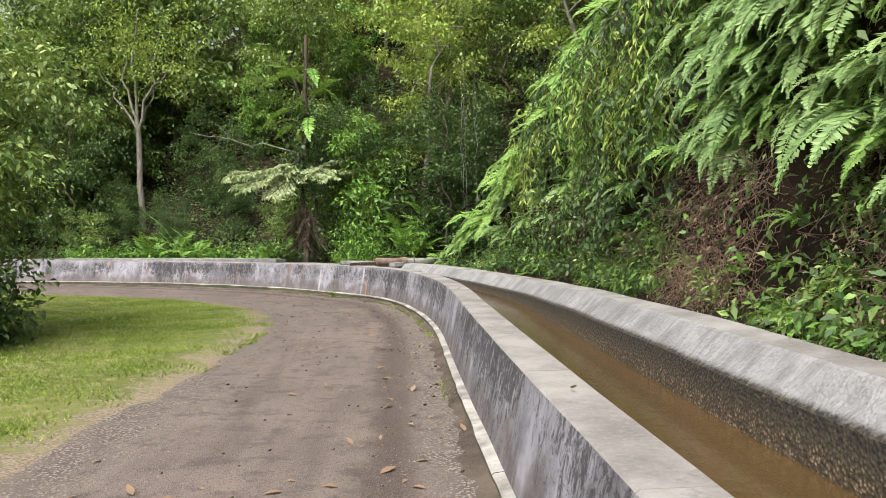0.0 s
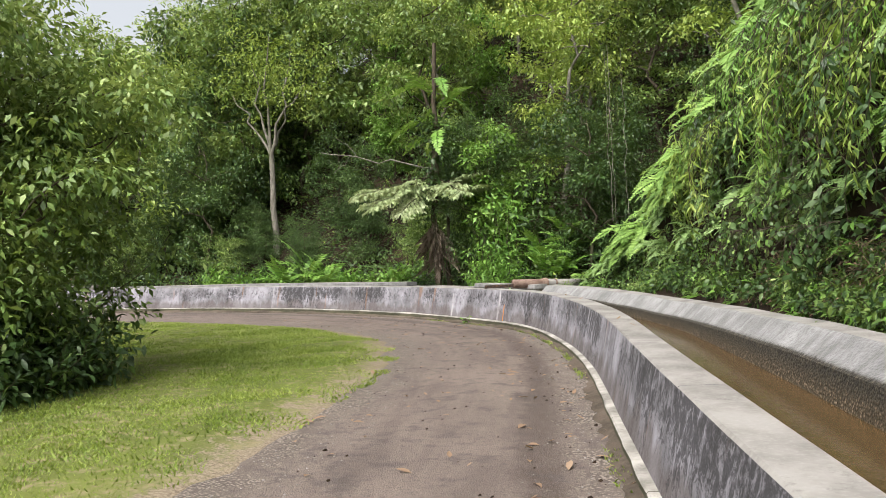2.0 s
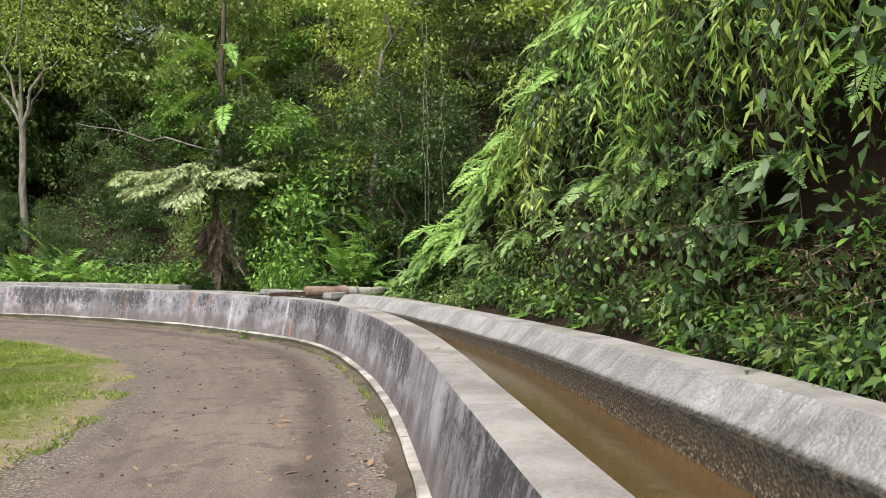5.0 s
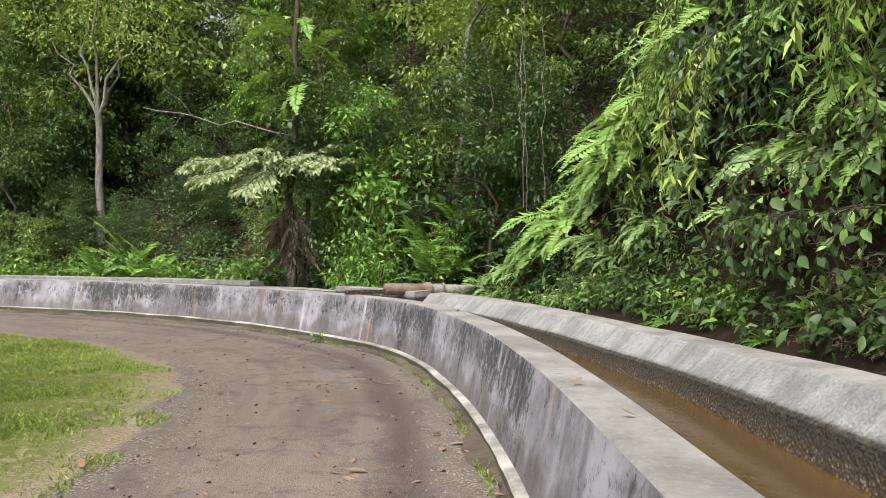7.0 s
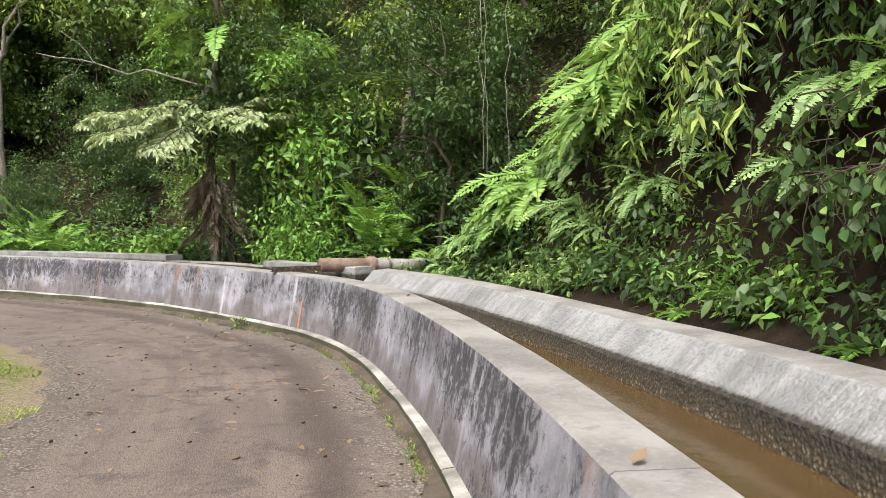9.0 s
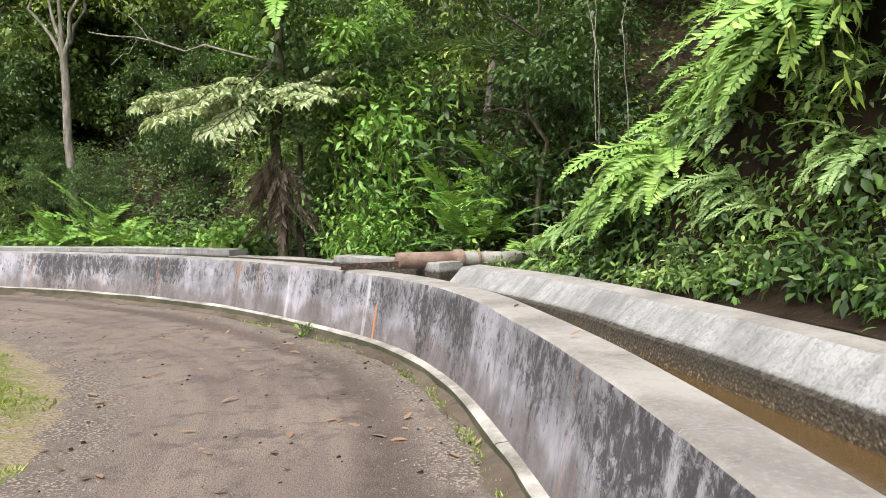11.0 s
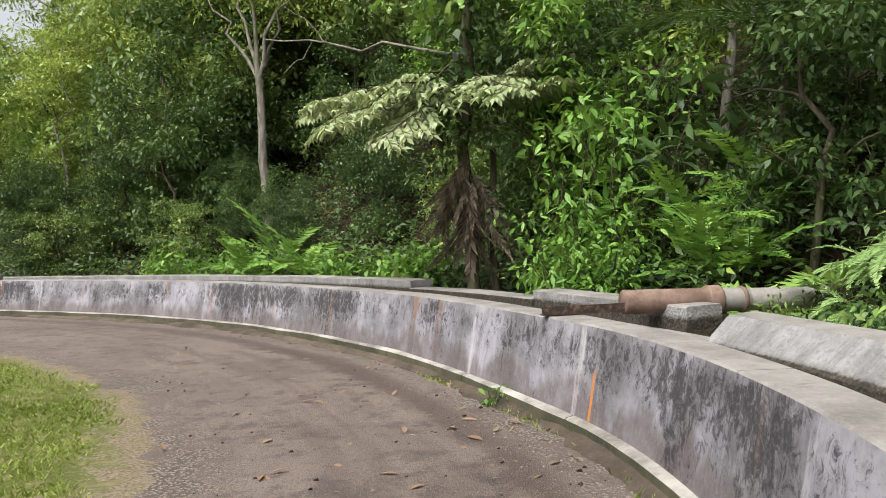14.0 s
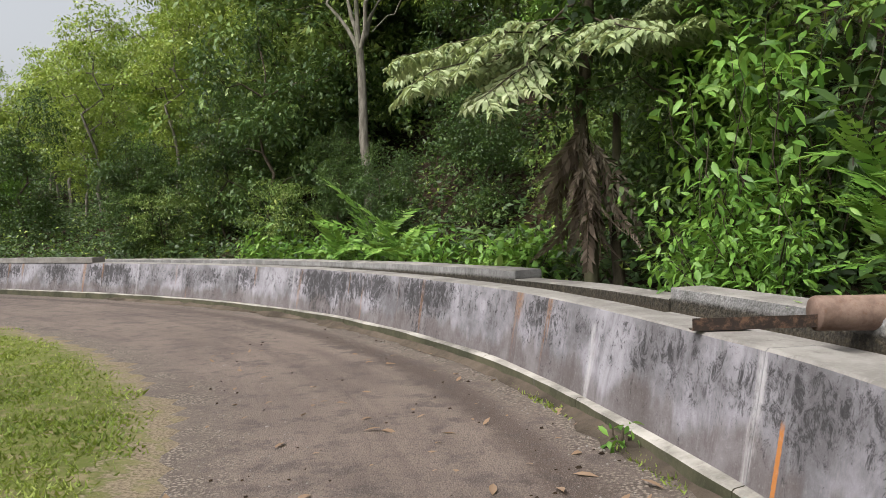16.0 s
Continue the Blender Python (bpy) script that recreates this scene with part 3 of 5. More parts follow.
def build_channel():
    wall = tagged(new("canal_wall"), "weathered grey concrete channel wall with black streaks and rust stains", "wall", kind="structure")
    joints = [2.0]
    while joints[-1] < S_END - 4:
        joints.append(joints[-1] + 2.25)
    shift = s_at_y(16.05)
    joints = [j + (shift - 2.0) % 2.25 for j in joints]

    def prof(s):
        g, t = strip_z(s), wall_top(s)
        b = 0.013
        return [(-0.14, g - 0.25), (-0.14, g - 0.01), (-b * 0.2, t - b), (b, t), (0.30 - b, t), (0.30, t - b), (0.32, -0.2)]

    for a, c in zip(joints[:-1], joints[1:]):
        sweep("wall_panel", a + 0.004, c - 0.004, prof, [FACE, TOP, SIDE], [0, 0, 1, 1, 1, 2], wall, wob=0.006, uvs=lambda s, pr: pr[:, 1] - strip_z(s))
    foot = tagged(new("wall_footing"), "whitewashed concrete footing strip with a mossy face", "kerb", kind="structure")

    def fprof(s):
        g, h = ground_z(s) - 0.06, strip_z(s)
        o = 0.012 * noise.noise((s * 1.7, 0, 0)) + 0.008 * noise.noise((s * 6, 2, 0))
        return [(-0.225 + o, g), (-0.215 + o, h - 0.012), (-0.2 + o, h), (-0.13, h + 0.006), (-0.13, g)]

    for a, c in zip(joints[:-1], joints[1:]):
        sweep("footing_block", a + 0.006, c - 0.006, fprof, [MOSSY, WHITE], [0, 1, 1, 0], foot, wob=0.012)

    # grit and leaf mould heaped unevenly against the footing
    def heap(s, q):
        return 0.05 + 0.16 * max(0.0, 0.45 + noise.noise((s * 0.9, 7, 0)) + 0.6 * noise.noise((s * 3.7, 9, 0))) * q

    gs = [lambda s, q=q: -0.205 - (0.0 if q == 0 else heap(s, q)) for q in (0, 0.25, 0.5, 0.75, 1.0)]

    def gz(S, D):
        w = np.array([[heap(a, 1.0) for a in row] for row in S])
        k = np.clip(1 - (-D - 0.205) / w, 0, 1)
        lump = np.array([[noise.noise((a * 5, b * 14, 1)) for a, b in zip(ra, rb)] for ra, rb in zip(S, D)])
        return ground_z(S) + 0.008 + k * (0.3 + 0.5 * w / 0.25) * (strip_z(S) - ground_z(S)) * 0.75 + 0.012 * lump * (k > 0)

    tagged(mpart("leaf_mould", strip("leaf_mould", 8, s_at_y(31), gs, gz, lambda S, D: S * 0, GRIT, 0.1)), "damp dark grit heaped along the wall's footing", "dirt", kind="stuff")

    # far side of the channel
    far = tagged(new("canal_far_wall"), "far channel wall, pebbly and dark below a whitish sloped lip", "wall", kind="structure")

    def lip(s):
        return float(np.interp(s, [0, s_at_y(6), s_at_y(9.5), s_at_y(12.5), s_at_y(14.5), s_at_y(17), S_PIPE], [0.60, 0.60, 0.56, 0.49, 0.46, 0.47, 0.5]))

    def off(s):
        return float(np.interp(s, [0, s_at_y(9), s_at_y(13), s_at_y(16), S_PIPE], [1.72, 1.72, 1.65, 1.45, 1.12]))

    def pfar(s):
        z, o = lip(s), off(s)
        w = 0.035 * noise.noise((s * 0.5, 4, 0))
        return [(o - 0.55, -0.15), (o - 0.47 + w, z - 0.03), (o - 0.44 + w, z), (o - 0.385 + w * 0.5, z + 0.05), (o - 0.27, z + 0.165), (o - 0.24, z + 0.18), (o - 0.02, z + 0.195), (o, z + 0.175), (o + 0.04, 0.0)]

    def ufar(s, pr):
        z = lip(s)
        return np.interp(pr[:, 1], [0.27, z, z + 0.2], [0.0, 1.0, 1.4])

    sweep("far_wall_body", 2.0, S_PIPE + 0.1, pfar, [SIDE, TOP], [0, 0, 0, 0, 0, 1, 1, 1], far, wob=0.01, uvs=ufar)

    # beyond the pipe the far wall is lower, then a raised slab, then a long wall
    def pslab(lo, hi, inn, out):
        return lambda s: [(inn - 0.03, -0.2), (inn, hi - 0.012), (inn + 0.012, hi), (out - 0.015, hi), (out, hi - 0.015), (out + 0.02, -0.2)]

    s2, s3 = s_at_y(22.35), s_at_y(24.9)
    kw = dict(wob=0.01, uvs=lambda s, pr: pr[:, 1] * 1.7)
    s2 = s2 + 0.35
    sweep("low_ledge", S_PIPE - 0.2, s2, pslab(0, 0.46, 0.72, 1.0), [SIDE, TOP], [0, 1, 1, 1, 0], far, **kw)
    sweep("raised_slab", S_PIPE + 0.75, s2, pslab(0, 0.68, 1.0, 1.35), [SIDE, TOP], [0, 1, 1, 1, 0], far, **kw)
    sweep("middle_wall", s2 + 0.01, s3, pslab(0, 0.58, 0.98, 1.32), [SIDE, TOP], [0, 1, 1, 1, 0], far, **kw)
    sweep("long_wall", s3 + 0.01, S_END - 3, pslab(0, 0.69, 1.0, 1.4), [SIDE, TOP], [0, 1, 1, 1, 0], far, **kw)
    # raised end block far along the near wall
    sweep("raised_coping", s_at_y(31.2), s_at_y(33.5), lambda s: [(-0.02, 0.655), (-0.02, 0.80), (0.33, 0.80), (0.33, 0.655)], [TOP], [0, 0, 0], wall)

    me = strip("water", 2, S_END - 3, [lambda s: 0.25, lambda s: 0.6, lambda s: 1.25], lambda S, D: np.full(S.shape, 0.3), lambda S, D: S * 0, WATER)
    tagged(mpart("water", me), "still muddy brown water in the channel", "water", kind="structure")


build_ground()
build_drive()
build_lawn()
build_hill()
build_channel()


# ---- plants ----
def rnd(n=None, a=0.0, b=1.0):
    return rng.uniform(a, b, n)


def frond_mesh(name, L, pairs, pin, wid, arch, mat, tip=0.15, angle=62):
    """A feathered frond: stalk along +x arching down, leaflets in pairs."""
    t = np.linspace(0, 1, 14)
    path = np.c_[L * np.sin(t * arch) / arch, 0.04 * L * np.sin(t * 4 + rnd()), -L * (1 - np.cos(t * arch)) / arch]
    tv, tf = tube(path, np.linspace(0.006, 0.0015, 14) * (0.6 + L * 0.5), 4)
    u = np.linspace(0.14, 0.985, pairs)
    px = np.stack([np.interp(u, t, path[:, k]) for k in range(3)], -1)
    tg = unit(np.stack([np.interp(u, t, np.gradient(path[:, k])) for k in range(3)], -1))
    up0 = unit(np.cross(tg, np.tile([[0, 1.0, 0]], (pairs, 1)))) * -1
    ln = pin * np.clip(np.sin(np.clip(u * 0.92 + 0.12, 0, 1) * np.pi) ** 0.7, tip, 1)
    a = radians(angle)
    pieces = [(tv, tf)]
    for sg in (-1, 1):
        side = np.tile([[0, sg, 0.0]], (pairs, 1))
        way = tg * np.cos(a) + side * np.sin(a) + np.c_[np.zeros((pairs, 2)), -rnd(pairs, 0.0, 0.45)] + rng.normal(scale=0.07, size=(pairs, 3))
        pieces.append(leaves(px, way, up0 + rng.normal(scale=0.15, size=(pairs, 3)), ln * rnd(pairs, 0.85, 1.1), np.full(pairs, wid) * rnd(pairs, 0.8, 1.2), 0.1, 0.12))
    v, f = join(pieces)
    return mesh_from(name, v, f, mat)


def fern(meshes, n, spread, label, up=(20, 60), name="fern", part_name="frond", scale=(0.75, 1.2)):
    """A plant of n fronds fanning over the +x side by spread degrees."""
    ob = tagged(new(name), label, name.split("_")[-1], name + "s on the bank")
    for i in range(n):
        fr = mpart(part_name, meshes[i % len(meshes)], ob)
        az = (i + rnd(None, -0.4, 0.4)) / n * spread - spread / 2
        fr.matrix_basis = pose(0, 0, 0, rnd(None, -25, 25), -rnd(None, *up), az) @ Matrix.Scale(rnd(None, *scale), 4)
    return ob


def plant(ob, p, turn=None, size=1.0, tilt=0.0):
    m = pose(*p, tilt, 0, rnd(None, 0, 360) if turn is None else turn) @ Matrix.Scale(size, 4)
    c = copy_thing(ob, m)
    c.matrix_basis = m
    return c


def drop_thing(ob):
    for o in (*ob.children_recursive, ob):
        bpy.data.objects.remove(o)


def cluster_leaves(centres, n, spread, length, aspect, drop=0.35, big=False):
    """n leaves about each centre, facing out and drooping a little."""
    m = len(centres) * n
    off = rng.normal(size=(m, 3)) * spread * np.array([1.15, 1.15, 0.55])
    base = np.repeat(centres, n, 0) + off
    way = unit(off) * 0.8 + rng.normal(scale=0.55, size=(m, 3)) + [0, 0, -drop]
    up = np.array([0, 0, 1.0]) + rng.normal(scale=0.45, size=(m, 3))
    L = rnd(m, *length)
    return (big_leaves if big else leaves)(base, way, up, L, L * aspect * rnd(m, 0.85, 1.15))


def crooked(a, b, n=7, wob=0.08):
    a, b = np.asarray(a, float), np.asarray(b, float)
    t = np.linspace(0, 1, n)[:, None]
    p = a + (b - a) * t + rng.normal(scale=wob, size=(n, 3)) * np.sin(t * np.pi) * np.linalg.norm(b - a) * 0.5
    return p


def tree(label, height, radius, low, leaf, aspect, leafmat, barkmat, r0=0.11, clumps=150, per=42, name="tree", limbs=9, flat=1.0, droop=0.35):
    """Tapered trunk with limbs and a ragged crown of separate leaves in clumps, from low up to the top."""
    ob = tagged(new(name), label, "tree", "forest trees")
    top = np.array([rng.normal(scale=0.06 * height), rng.normal(scale=0.06 * height), height * 0.95])
    tp = crooked((0, 0, -0.5), top, 10, 0.06)
    pieces = [tube(tp, np.linspace(r0, r0 * 0.2, 10), 8)]
    ends = []
    for i in range(limbs):
        h = low + (height * 0.92 - low) * (i + rnd()) / limbs
        k = np.interp(h, tp[:, 2], np.arange(10))
        st = np.array([np.interp(k, np.arange(10), tp[:, q]) for q in range(3)])
        az = i * 2.4 + rnd(None, -0.5, 0.5)
        rr = radius * (0.55 + 0.5 * np.sin(np.pi * np.clip((h - low) / (height - low), 0.08, 0.95)) ** 0.7) * rnd(None, 0.75, 1.15)
        en = st + np.array([np.cos(az) * rr, np.sin(az) * rr, rr * rnd(None, 0.1, 0.6)])
        lp = crooked(st, en, 7, 0.1)
        pieces.append(tube(lp, np.linspace(r0 * 0.38, 0.008, 7), 5))
        for q in range(3):
            s2 = lp[2 + q + (q == 2)]
            e2 = s2 + rng.normal(size=3) * rr * 0.35 + [0, 0, rr * 0.1]
            pieces.append(tube(crooked(s2, e2, 5, 0.1), np.linspace(r0 * 0.14, 0.005, 5), 4))
            ends.append((s2, e2))
        ends.append((st * 0.4 + en * 0.6, en))
    v, f = join(pieces)
    mpart("trunk", mesh_from("trunk", v, f, barkmat, smooth=True), ob)
    pick = rng.integers(0, len(ends), clumps)
    A, B = np.array([e[0] for e in ends])[pick], np.array([e[1] for e in ends])[pick]
    c = A + (B - A) * rnd((clumps, 1), 0.35, 1.15) + rng.normal(scale=radius * 0.17, size=(clumps, 3)) * [1, 1, flat]
    v, f = cluster_leaves(c, per, radius * 0.075 + 0.06, leaf, aspect, droop)
    mpart("crown", mesh_from("crown", v, f, leafmat), ob)
    return ob


def shrub(label, height, radius, leaf, aspect, mat, stems=7, per=14, name="shrub", big=True, upright=0.6):
    """Stems that rise from one root, with leaves set along them."""
    ob = tagged(new(name), label, "shrub", "undergrowth shrubs")
    pieces, cs = [], []
    for i in range(stems):
        az = i * 2 * np.pi / stems + rnd(None, -0.4, 0.4)
        en = np.array([np.cos(az) * radius * rnd(None, 0.3, 1), np.sin(az) * radius * rnd(None, 0.3, 1), height * rnd(None, upright, 1.0)])
        p = crooked((0, 0, -0.1), en, 7, 0.1)
        pieces.append(tube(p, np.linspace(0.014, 0.004, 7), 4))
        cs.append(p[2:])
    v, f = join(pieces)
    mpart("stem", mesh_from("stem", v, f, BARK_DARK), ob)
    v, f = cluster_leaves(np.concatenate(cs), per, 0.11 * (0.5 + radius), leaf, aspect, 0.15, big)
    mpart("foliage", mesh_from("foliage", v, f, mat), ob)
    return ob


def creeper(label, length, strands, leaf, mat, aspect=0.3, per_m=26, broad=False):
    """A curtain of hanging strands with narrow drooping leaves."""
    ob = tagged(new("hanging_creeper"), label, "creeper", "creepers hanging from the bank")
    sp, lp = [], []
    for i in range(strands):
        L = length * rnd(None, 0.45, 1)
        x, y = rnd(None, 0, 0.45), rnd(None, -0.7, 0.7)
        n = 9
        t = np.linspace(0, 1, n)
        p = np.c_[x + 0.25 * np.sin(t * 2.2) + rng.normal(scale=0.03, size=n), y + rng.normal(scale=0.03, size=n), -L * t + 0.12 * np.sin(t * 3)]
        sp.append(tube(p, np.linspace(0.006, 0.002, n), 3))
        m = int(per_m * L)
        u = rnd(m)
        b = np.stack([np.interp(u, t, p[:, k]) for k in range(3)], -1)
        way = np.c_[rng.normal(scale=0.6, size=m) + 0.3, rng.normal(scale=0.7, size=m), -rnd(m, 0.3, 1.2)]
        ln = rnd(m, *leaf)
        face = np.array([0.7, 0, 0.7]) + rng.normal(scale=0.4, size=(m, 3))
        lp.append(big_leaves(b, way, face, ln, ln * aspect, 0.3) if broad else leaves(b, way, face, ln, ln * aspect, 0.12, 0.2))
    v, f = join(sp)
    tagged(mpart("strand", mesh_from("strand", v, f, BARK_DARK), ob), kind="stuff")
    v, f = join(lp)
    mpart("foliage", mesh_from("foliage", v, f, mat), ob)
    return ob


def outward(s):
    """Turn, in degrees, that faces the drive from the hill at s."""
    n = -unit(np.array([np.interp(s, SS, NN[:, 0]), np.interp(s, SS, NN[:, 1])]))
    return math.degrees(math.atan2(n[1], n[0]))


def hp(s, d, sink=0.03):
    p = hill_point(np.array([s]), np.array([d]))[0]
    return (p[0], p[1], p[2] - sink)


S0 = s_at_y(0)


def sy(y):
    return s_at_y(y)


def spread_of(ob, m):
    """The meshes of a plant's fronds, set at the pose m, as verts and quads."""
    out = []
    for c in ob.children:
        q = np.array(m @ c.matrix_basis)
        n = len(c.data.vertices)
        co = np.empty(n * 3, dtype=np.float32)
        c.data.vertices.foreach_get("co", co)
        ix = np.empty(len(c.data.loops), dtype=np.int32)
        c.data.loops.foreach_get("vertex_index", ix)
        out.append((co.reshape(-1, 3) @ q[:3, :3].T + q[:3, 3], ix.reshape(-1, 4)))
    return out


def bank_ferns():
    pale = [frond_mesh("frond_pale", L, 32, 0.125, 0.026, a, LEAF_FERNPALE, angle=70) for L, a in ((0.7, 1.7), (0.55, 2.0), (0.85, 1.6))]
    green = [frond_mesh("frond_green", L, 26, 0.12, 0.026, a, LEAF_FERN, angle=66) for L, a in ((0.65, 1.6), (0.5, 1.9), (0.75, 1.5))]
    yel = [frond_mesh("frond_yellow", L, 22, 0.10, 0.02, a, LEAF_BRIGHT) for L, a in ((0.6, 1.2), (0.5, 1.6))]
    kinds = [fern(pale, 15, 170, "arching pale green fern hanging from the earth bank", (0, 45)), fern(green, 14, 190, "fresh green fern on the earth bank", (5, 60)),
             fern(pale, 12, 140, "drooping grey-green fern over the channel", (-15, 30)), fern(yel, 12, 260, "small yellow-green fern among roots", (15, 70))]
    far = [[], []]
    # crowded overhang near the start, thinning to clumps along the bank
    for i in range(215):
        y = 1.0 + 14.5 * rnd() ** 1.2
        d = rnd(None, 2.38, 3.5)
        if y > 8 and rnd() < 0.15:
            continue
        s = sy(y)
        p = np.array(hp(s, d))
        if 5.6 < y < 8.6 and p[2] < 2.2:
            continue
        if y > 8 and p[2] < 1.9:
            continue
        k = int(rng.choice([0, 0, 2, 1] if y < 9 else [1, 1, 0, 2]))
        plant(kinds[k], p, outward(s) + rnd(None, -15, 75), rnd(None, 0.75, 1.1))
    for i in range(120):
        y = rnd(None, 2.0, 8.2)
        s = sy(y)
        p = np.array(hp(s, rnd(None, 2.42, 2.75)))
        p[2] += rnd(None, 0, 0.25)
        if p[2] < (2.3 if 5.8 < y < 8.0 else 1.7):
            continue
        plant(kinds[int(rng.choice([0, 0, 2, 1]))], p, outward(s) + rnd(None, -30, 95), rnd(None, 0.65, 0.95))
    for i in range(70):
        y = rnd(None, 14.5, 19.2)
        s = sy(y)
        far[0] += spread_of(kinds[int(rng.choice([1, 1, 0]))], pose(*hp(s, rnd(None, 2.5, 5.6)), 0, 0, outward(s) + rnd(None, -60, 40)) @ Matrix.Scale(rnd(None, 1.2, 1.9), 4))
    for i in range(125):
        y = rnd(None, 14.0, 20.6)
        s = sy(y)
        d = rnd(None, 2.35, 3.9)
        p = np.array(hp(s, d))
        far[1] += spread_of(kinds[int(rng.choice([1, 1, 0, 0, 3]))], pose(*p, 0, 0, outward(s) + rnd(None, -60, 40)) @ Matrix.Scale(rnd(None, 0.65, 1.0), 4))
    for i in range(40):
        y = rnd(None, 1.5, 20)
        s = sy(y)
        plant(kinds[3], hp(s, rnd(None, 1.85, 2.35)), outward(s) + rnd(None, -80, 80), rnd(None, 0.45, 0.8))
    for q, mat in zip(far, (LEAF_FERN, LEAF_FERNPALE)):
        vv, ff = join(q)
        tagged(mpart("fern_bed", mesh_from("fern_bed", vv, ff, mat)), "dense bed of feathery ferns spilling down the bank", "ferns", kind="stuff")
    for k in kinds:
        drop_thing(k)


def bank_creepers():
    kinds = [creeper("creeper with narrow bright leaves hanging over the bank", 1.6, 12, (0.08, 0.16), LEAF_BRIGHT, 0.22), creeper("dark green leafy creeper on the bank", 1.4, 11, (0.08, 0.14), LEAF_DEEP, 0.36),
             creeper("creeper with yellowish bamboo-like leaves", 1.5, 12, (0.10, 0.18), LEAF_LIGHT, 0.2)]
    for i in range(76):
        y = rnd(None, 8.6, 16.0)
        s = sy(y)
        d = rnd(None, 2.45, 3.3)
        p = np.array(hp(s, d))
        if p[2] < 2.5:
            continue
        plant(kinds[int(rng.choice([0, 0, 1, 2]))], p + [0, 0, rnd(None, 0.1, 0.4)], outward(s) + rnd(None, -30, 30), rnd(None, 0.8, 1.3))
    # broad-leaved climber low on the bank's face
    ivy = creeper("dark climber with broad heart-shaped leaves on the bank", 0.75, 8, (0.06, 0.13), LEAF_DEEP, 0.62, 14, True)
    ivy2 = creeper("light green climber with broad leaves on the bank", 0.6, 6, (0.06, 0.11), LEAF_BRIGHT, 0.55, 13, True)
    for i in range(18):
        s = sy(rnd(None, 10.6, 13.6))
        p = np.array(hp(s, rnd(None, 2.3, 2.5)))
        p[2] = max(p[2], 1.65)
        plant(ivy if i % 4 else ivy2, p, outward(s) + rnd(None, -25, 25), rnd(None, 0.75, 1.15))
    for k in (*kinds, ivy, ivy2):
        drop_thing(k)


def bank_shrubs():
    kinds = [shrub("low broad-leaved seedling on the bank", 0.35, 0.3, (0.06, 0.12), 0.42, LEAF_BRIGHT, 6, 4), shrub("dark broad-leaved plant rooted in the bank", 0.45, 0.35, (0.08, 0.16), 0.45, LEAF_DEEP, 6, 4),
             shrub("leafy green weed beside the channel", 0.35, 0.3, (0.06, 0.12), 0.36, LEAF_FOREST, 7, 8)]
    for i in range(200):
        y = rnd(None, 1.2, 20.5)
        s = sy(y)
        d = rnd(None, 1.9, 2.5)
        if 5.4 < y < 8.4 and (d > 2.1 or rnd() < 0.5):
            continue
        plant(kinds[int(rng.choice([0, 1, 1, 2, 2] if y > 9 else [0, 2, 2])) ], hp(s, d), rnd(None, 0, 360), rnd(None, 0.4, 0.8) if y < 9 else rnd(None, 0.45, 0.95))
    for k in kinds:
        drop_thing(k)


def dry_roots():
    """Tangles of dead brown stems and withered leaflets hanging under the ferns."""
    for y0, wd, n, z0 in ((7.2, 1.2, 620, 2.2), (9.6, 0.6, 200, 1.3), (12.0, 0.7, 200, 1.2), (4.4, 0.8, 240, 2.0)):
        pieces, dead = [], []
        for i in range(n):
            s = sy(y0 + rng.normal(scale=wd * 0.5))
            b = np.array(hp(s, rnd(None, 2.1, 2.5)))
            b[2] = max(0.8, min(b[2] + rnd(None, 0.0, 0.2), z0 + rnd(None, -0.3, 0.2)))
            o = -np.array([np.interp(s, SS, NN[:, 0]), np.interp(s, SS, NN[:, 1])])
            e = b + np.array([o[0] * rnd(None, 0.02, 0.4), o[1] * 0.2 + rng.normal(scale=0.32), -rnd(None, -0.15, 0.7)])
            e[2] = max(e[2], 0.75)
            p = crooked(b, e, 7, 0.22)
            pieces.append(tube(p, np.linspace(0.006, 0.002, 7) * rnd(None, 0.6, 1.4), 3))
            dead.append(p[3:])
        v, f = join(pieces)
        tagged(mpart("dead_fern_stems", mesh_from("dead_fern_stems", v, f, BARK_DRY)), "tangled dry brown stems hanging on the bank", "dead stems", kind="stuff")
        c = np.concatenate(dead)
        v, f = cluster_leaves(c, 1, 0.04, (0.02, 0.055), 0.3, 0.8)
        tagged(mpart("dead_leaflets", mesh_from("dead_leaflets", v, f, LEAF_DRY)), "withered brown fern leaflets caught in dry stems", "dead leaves", kind="stuff")


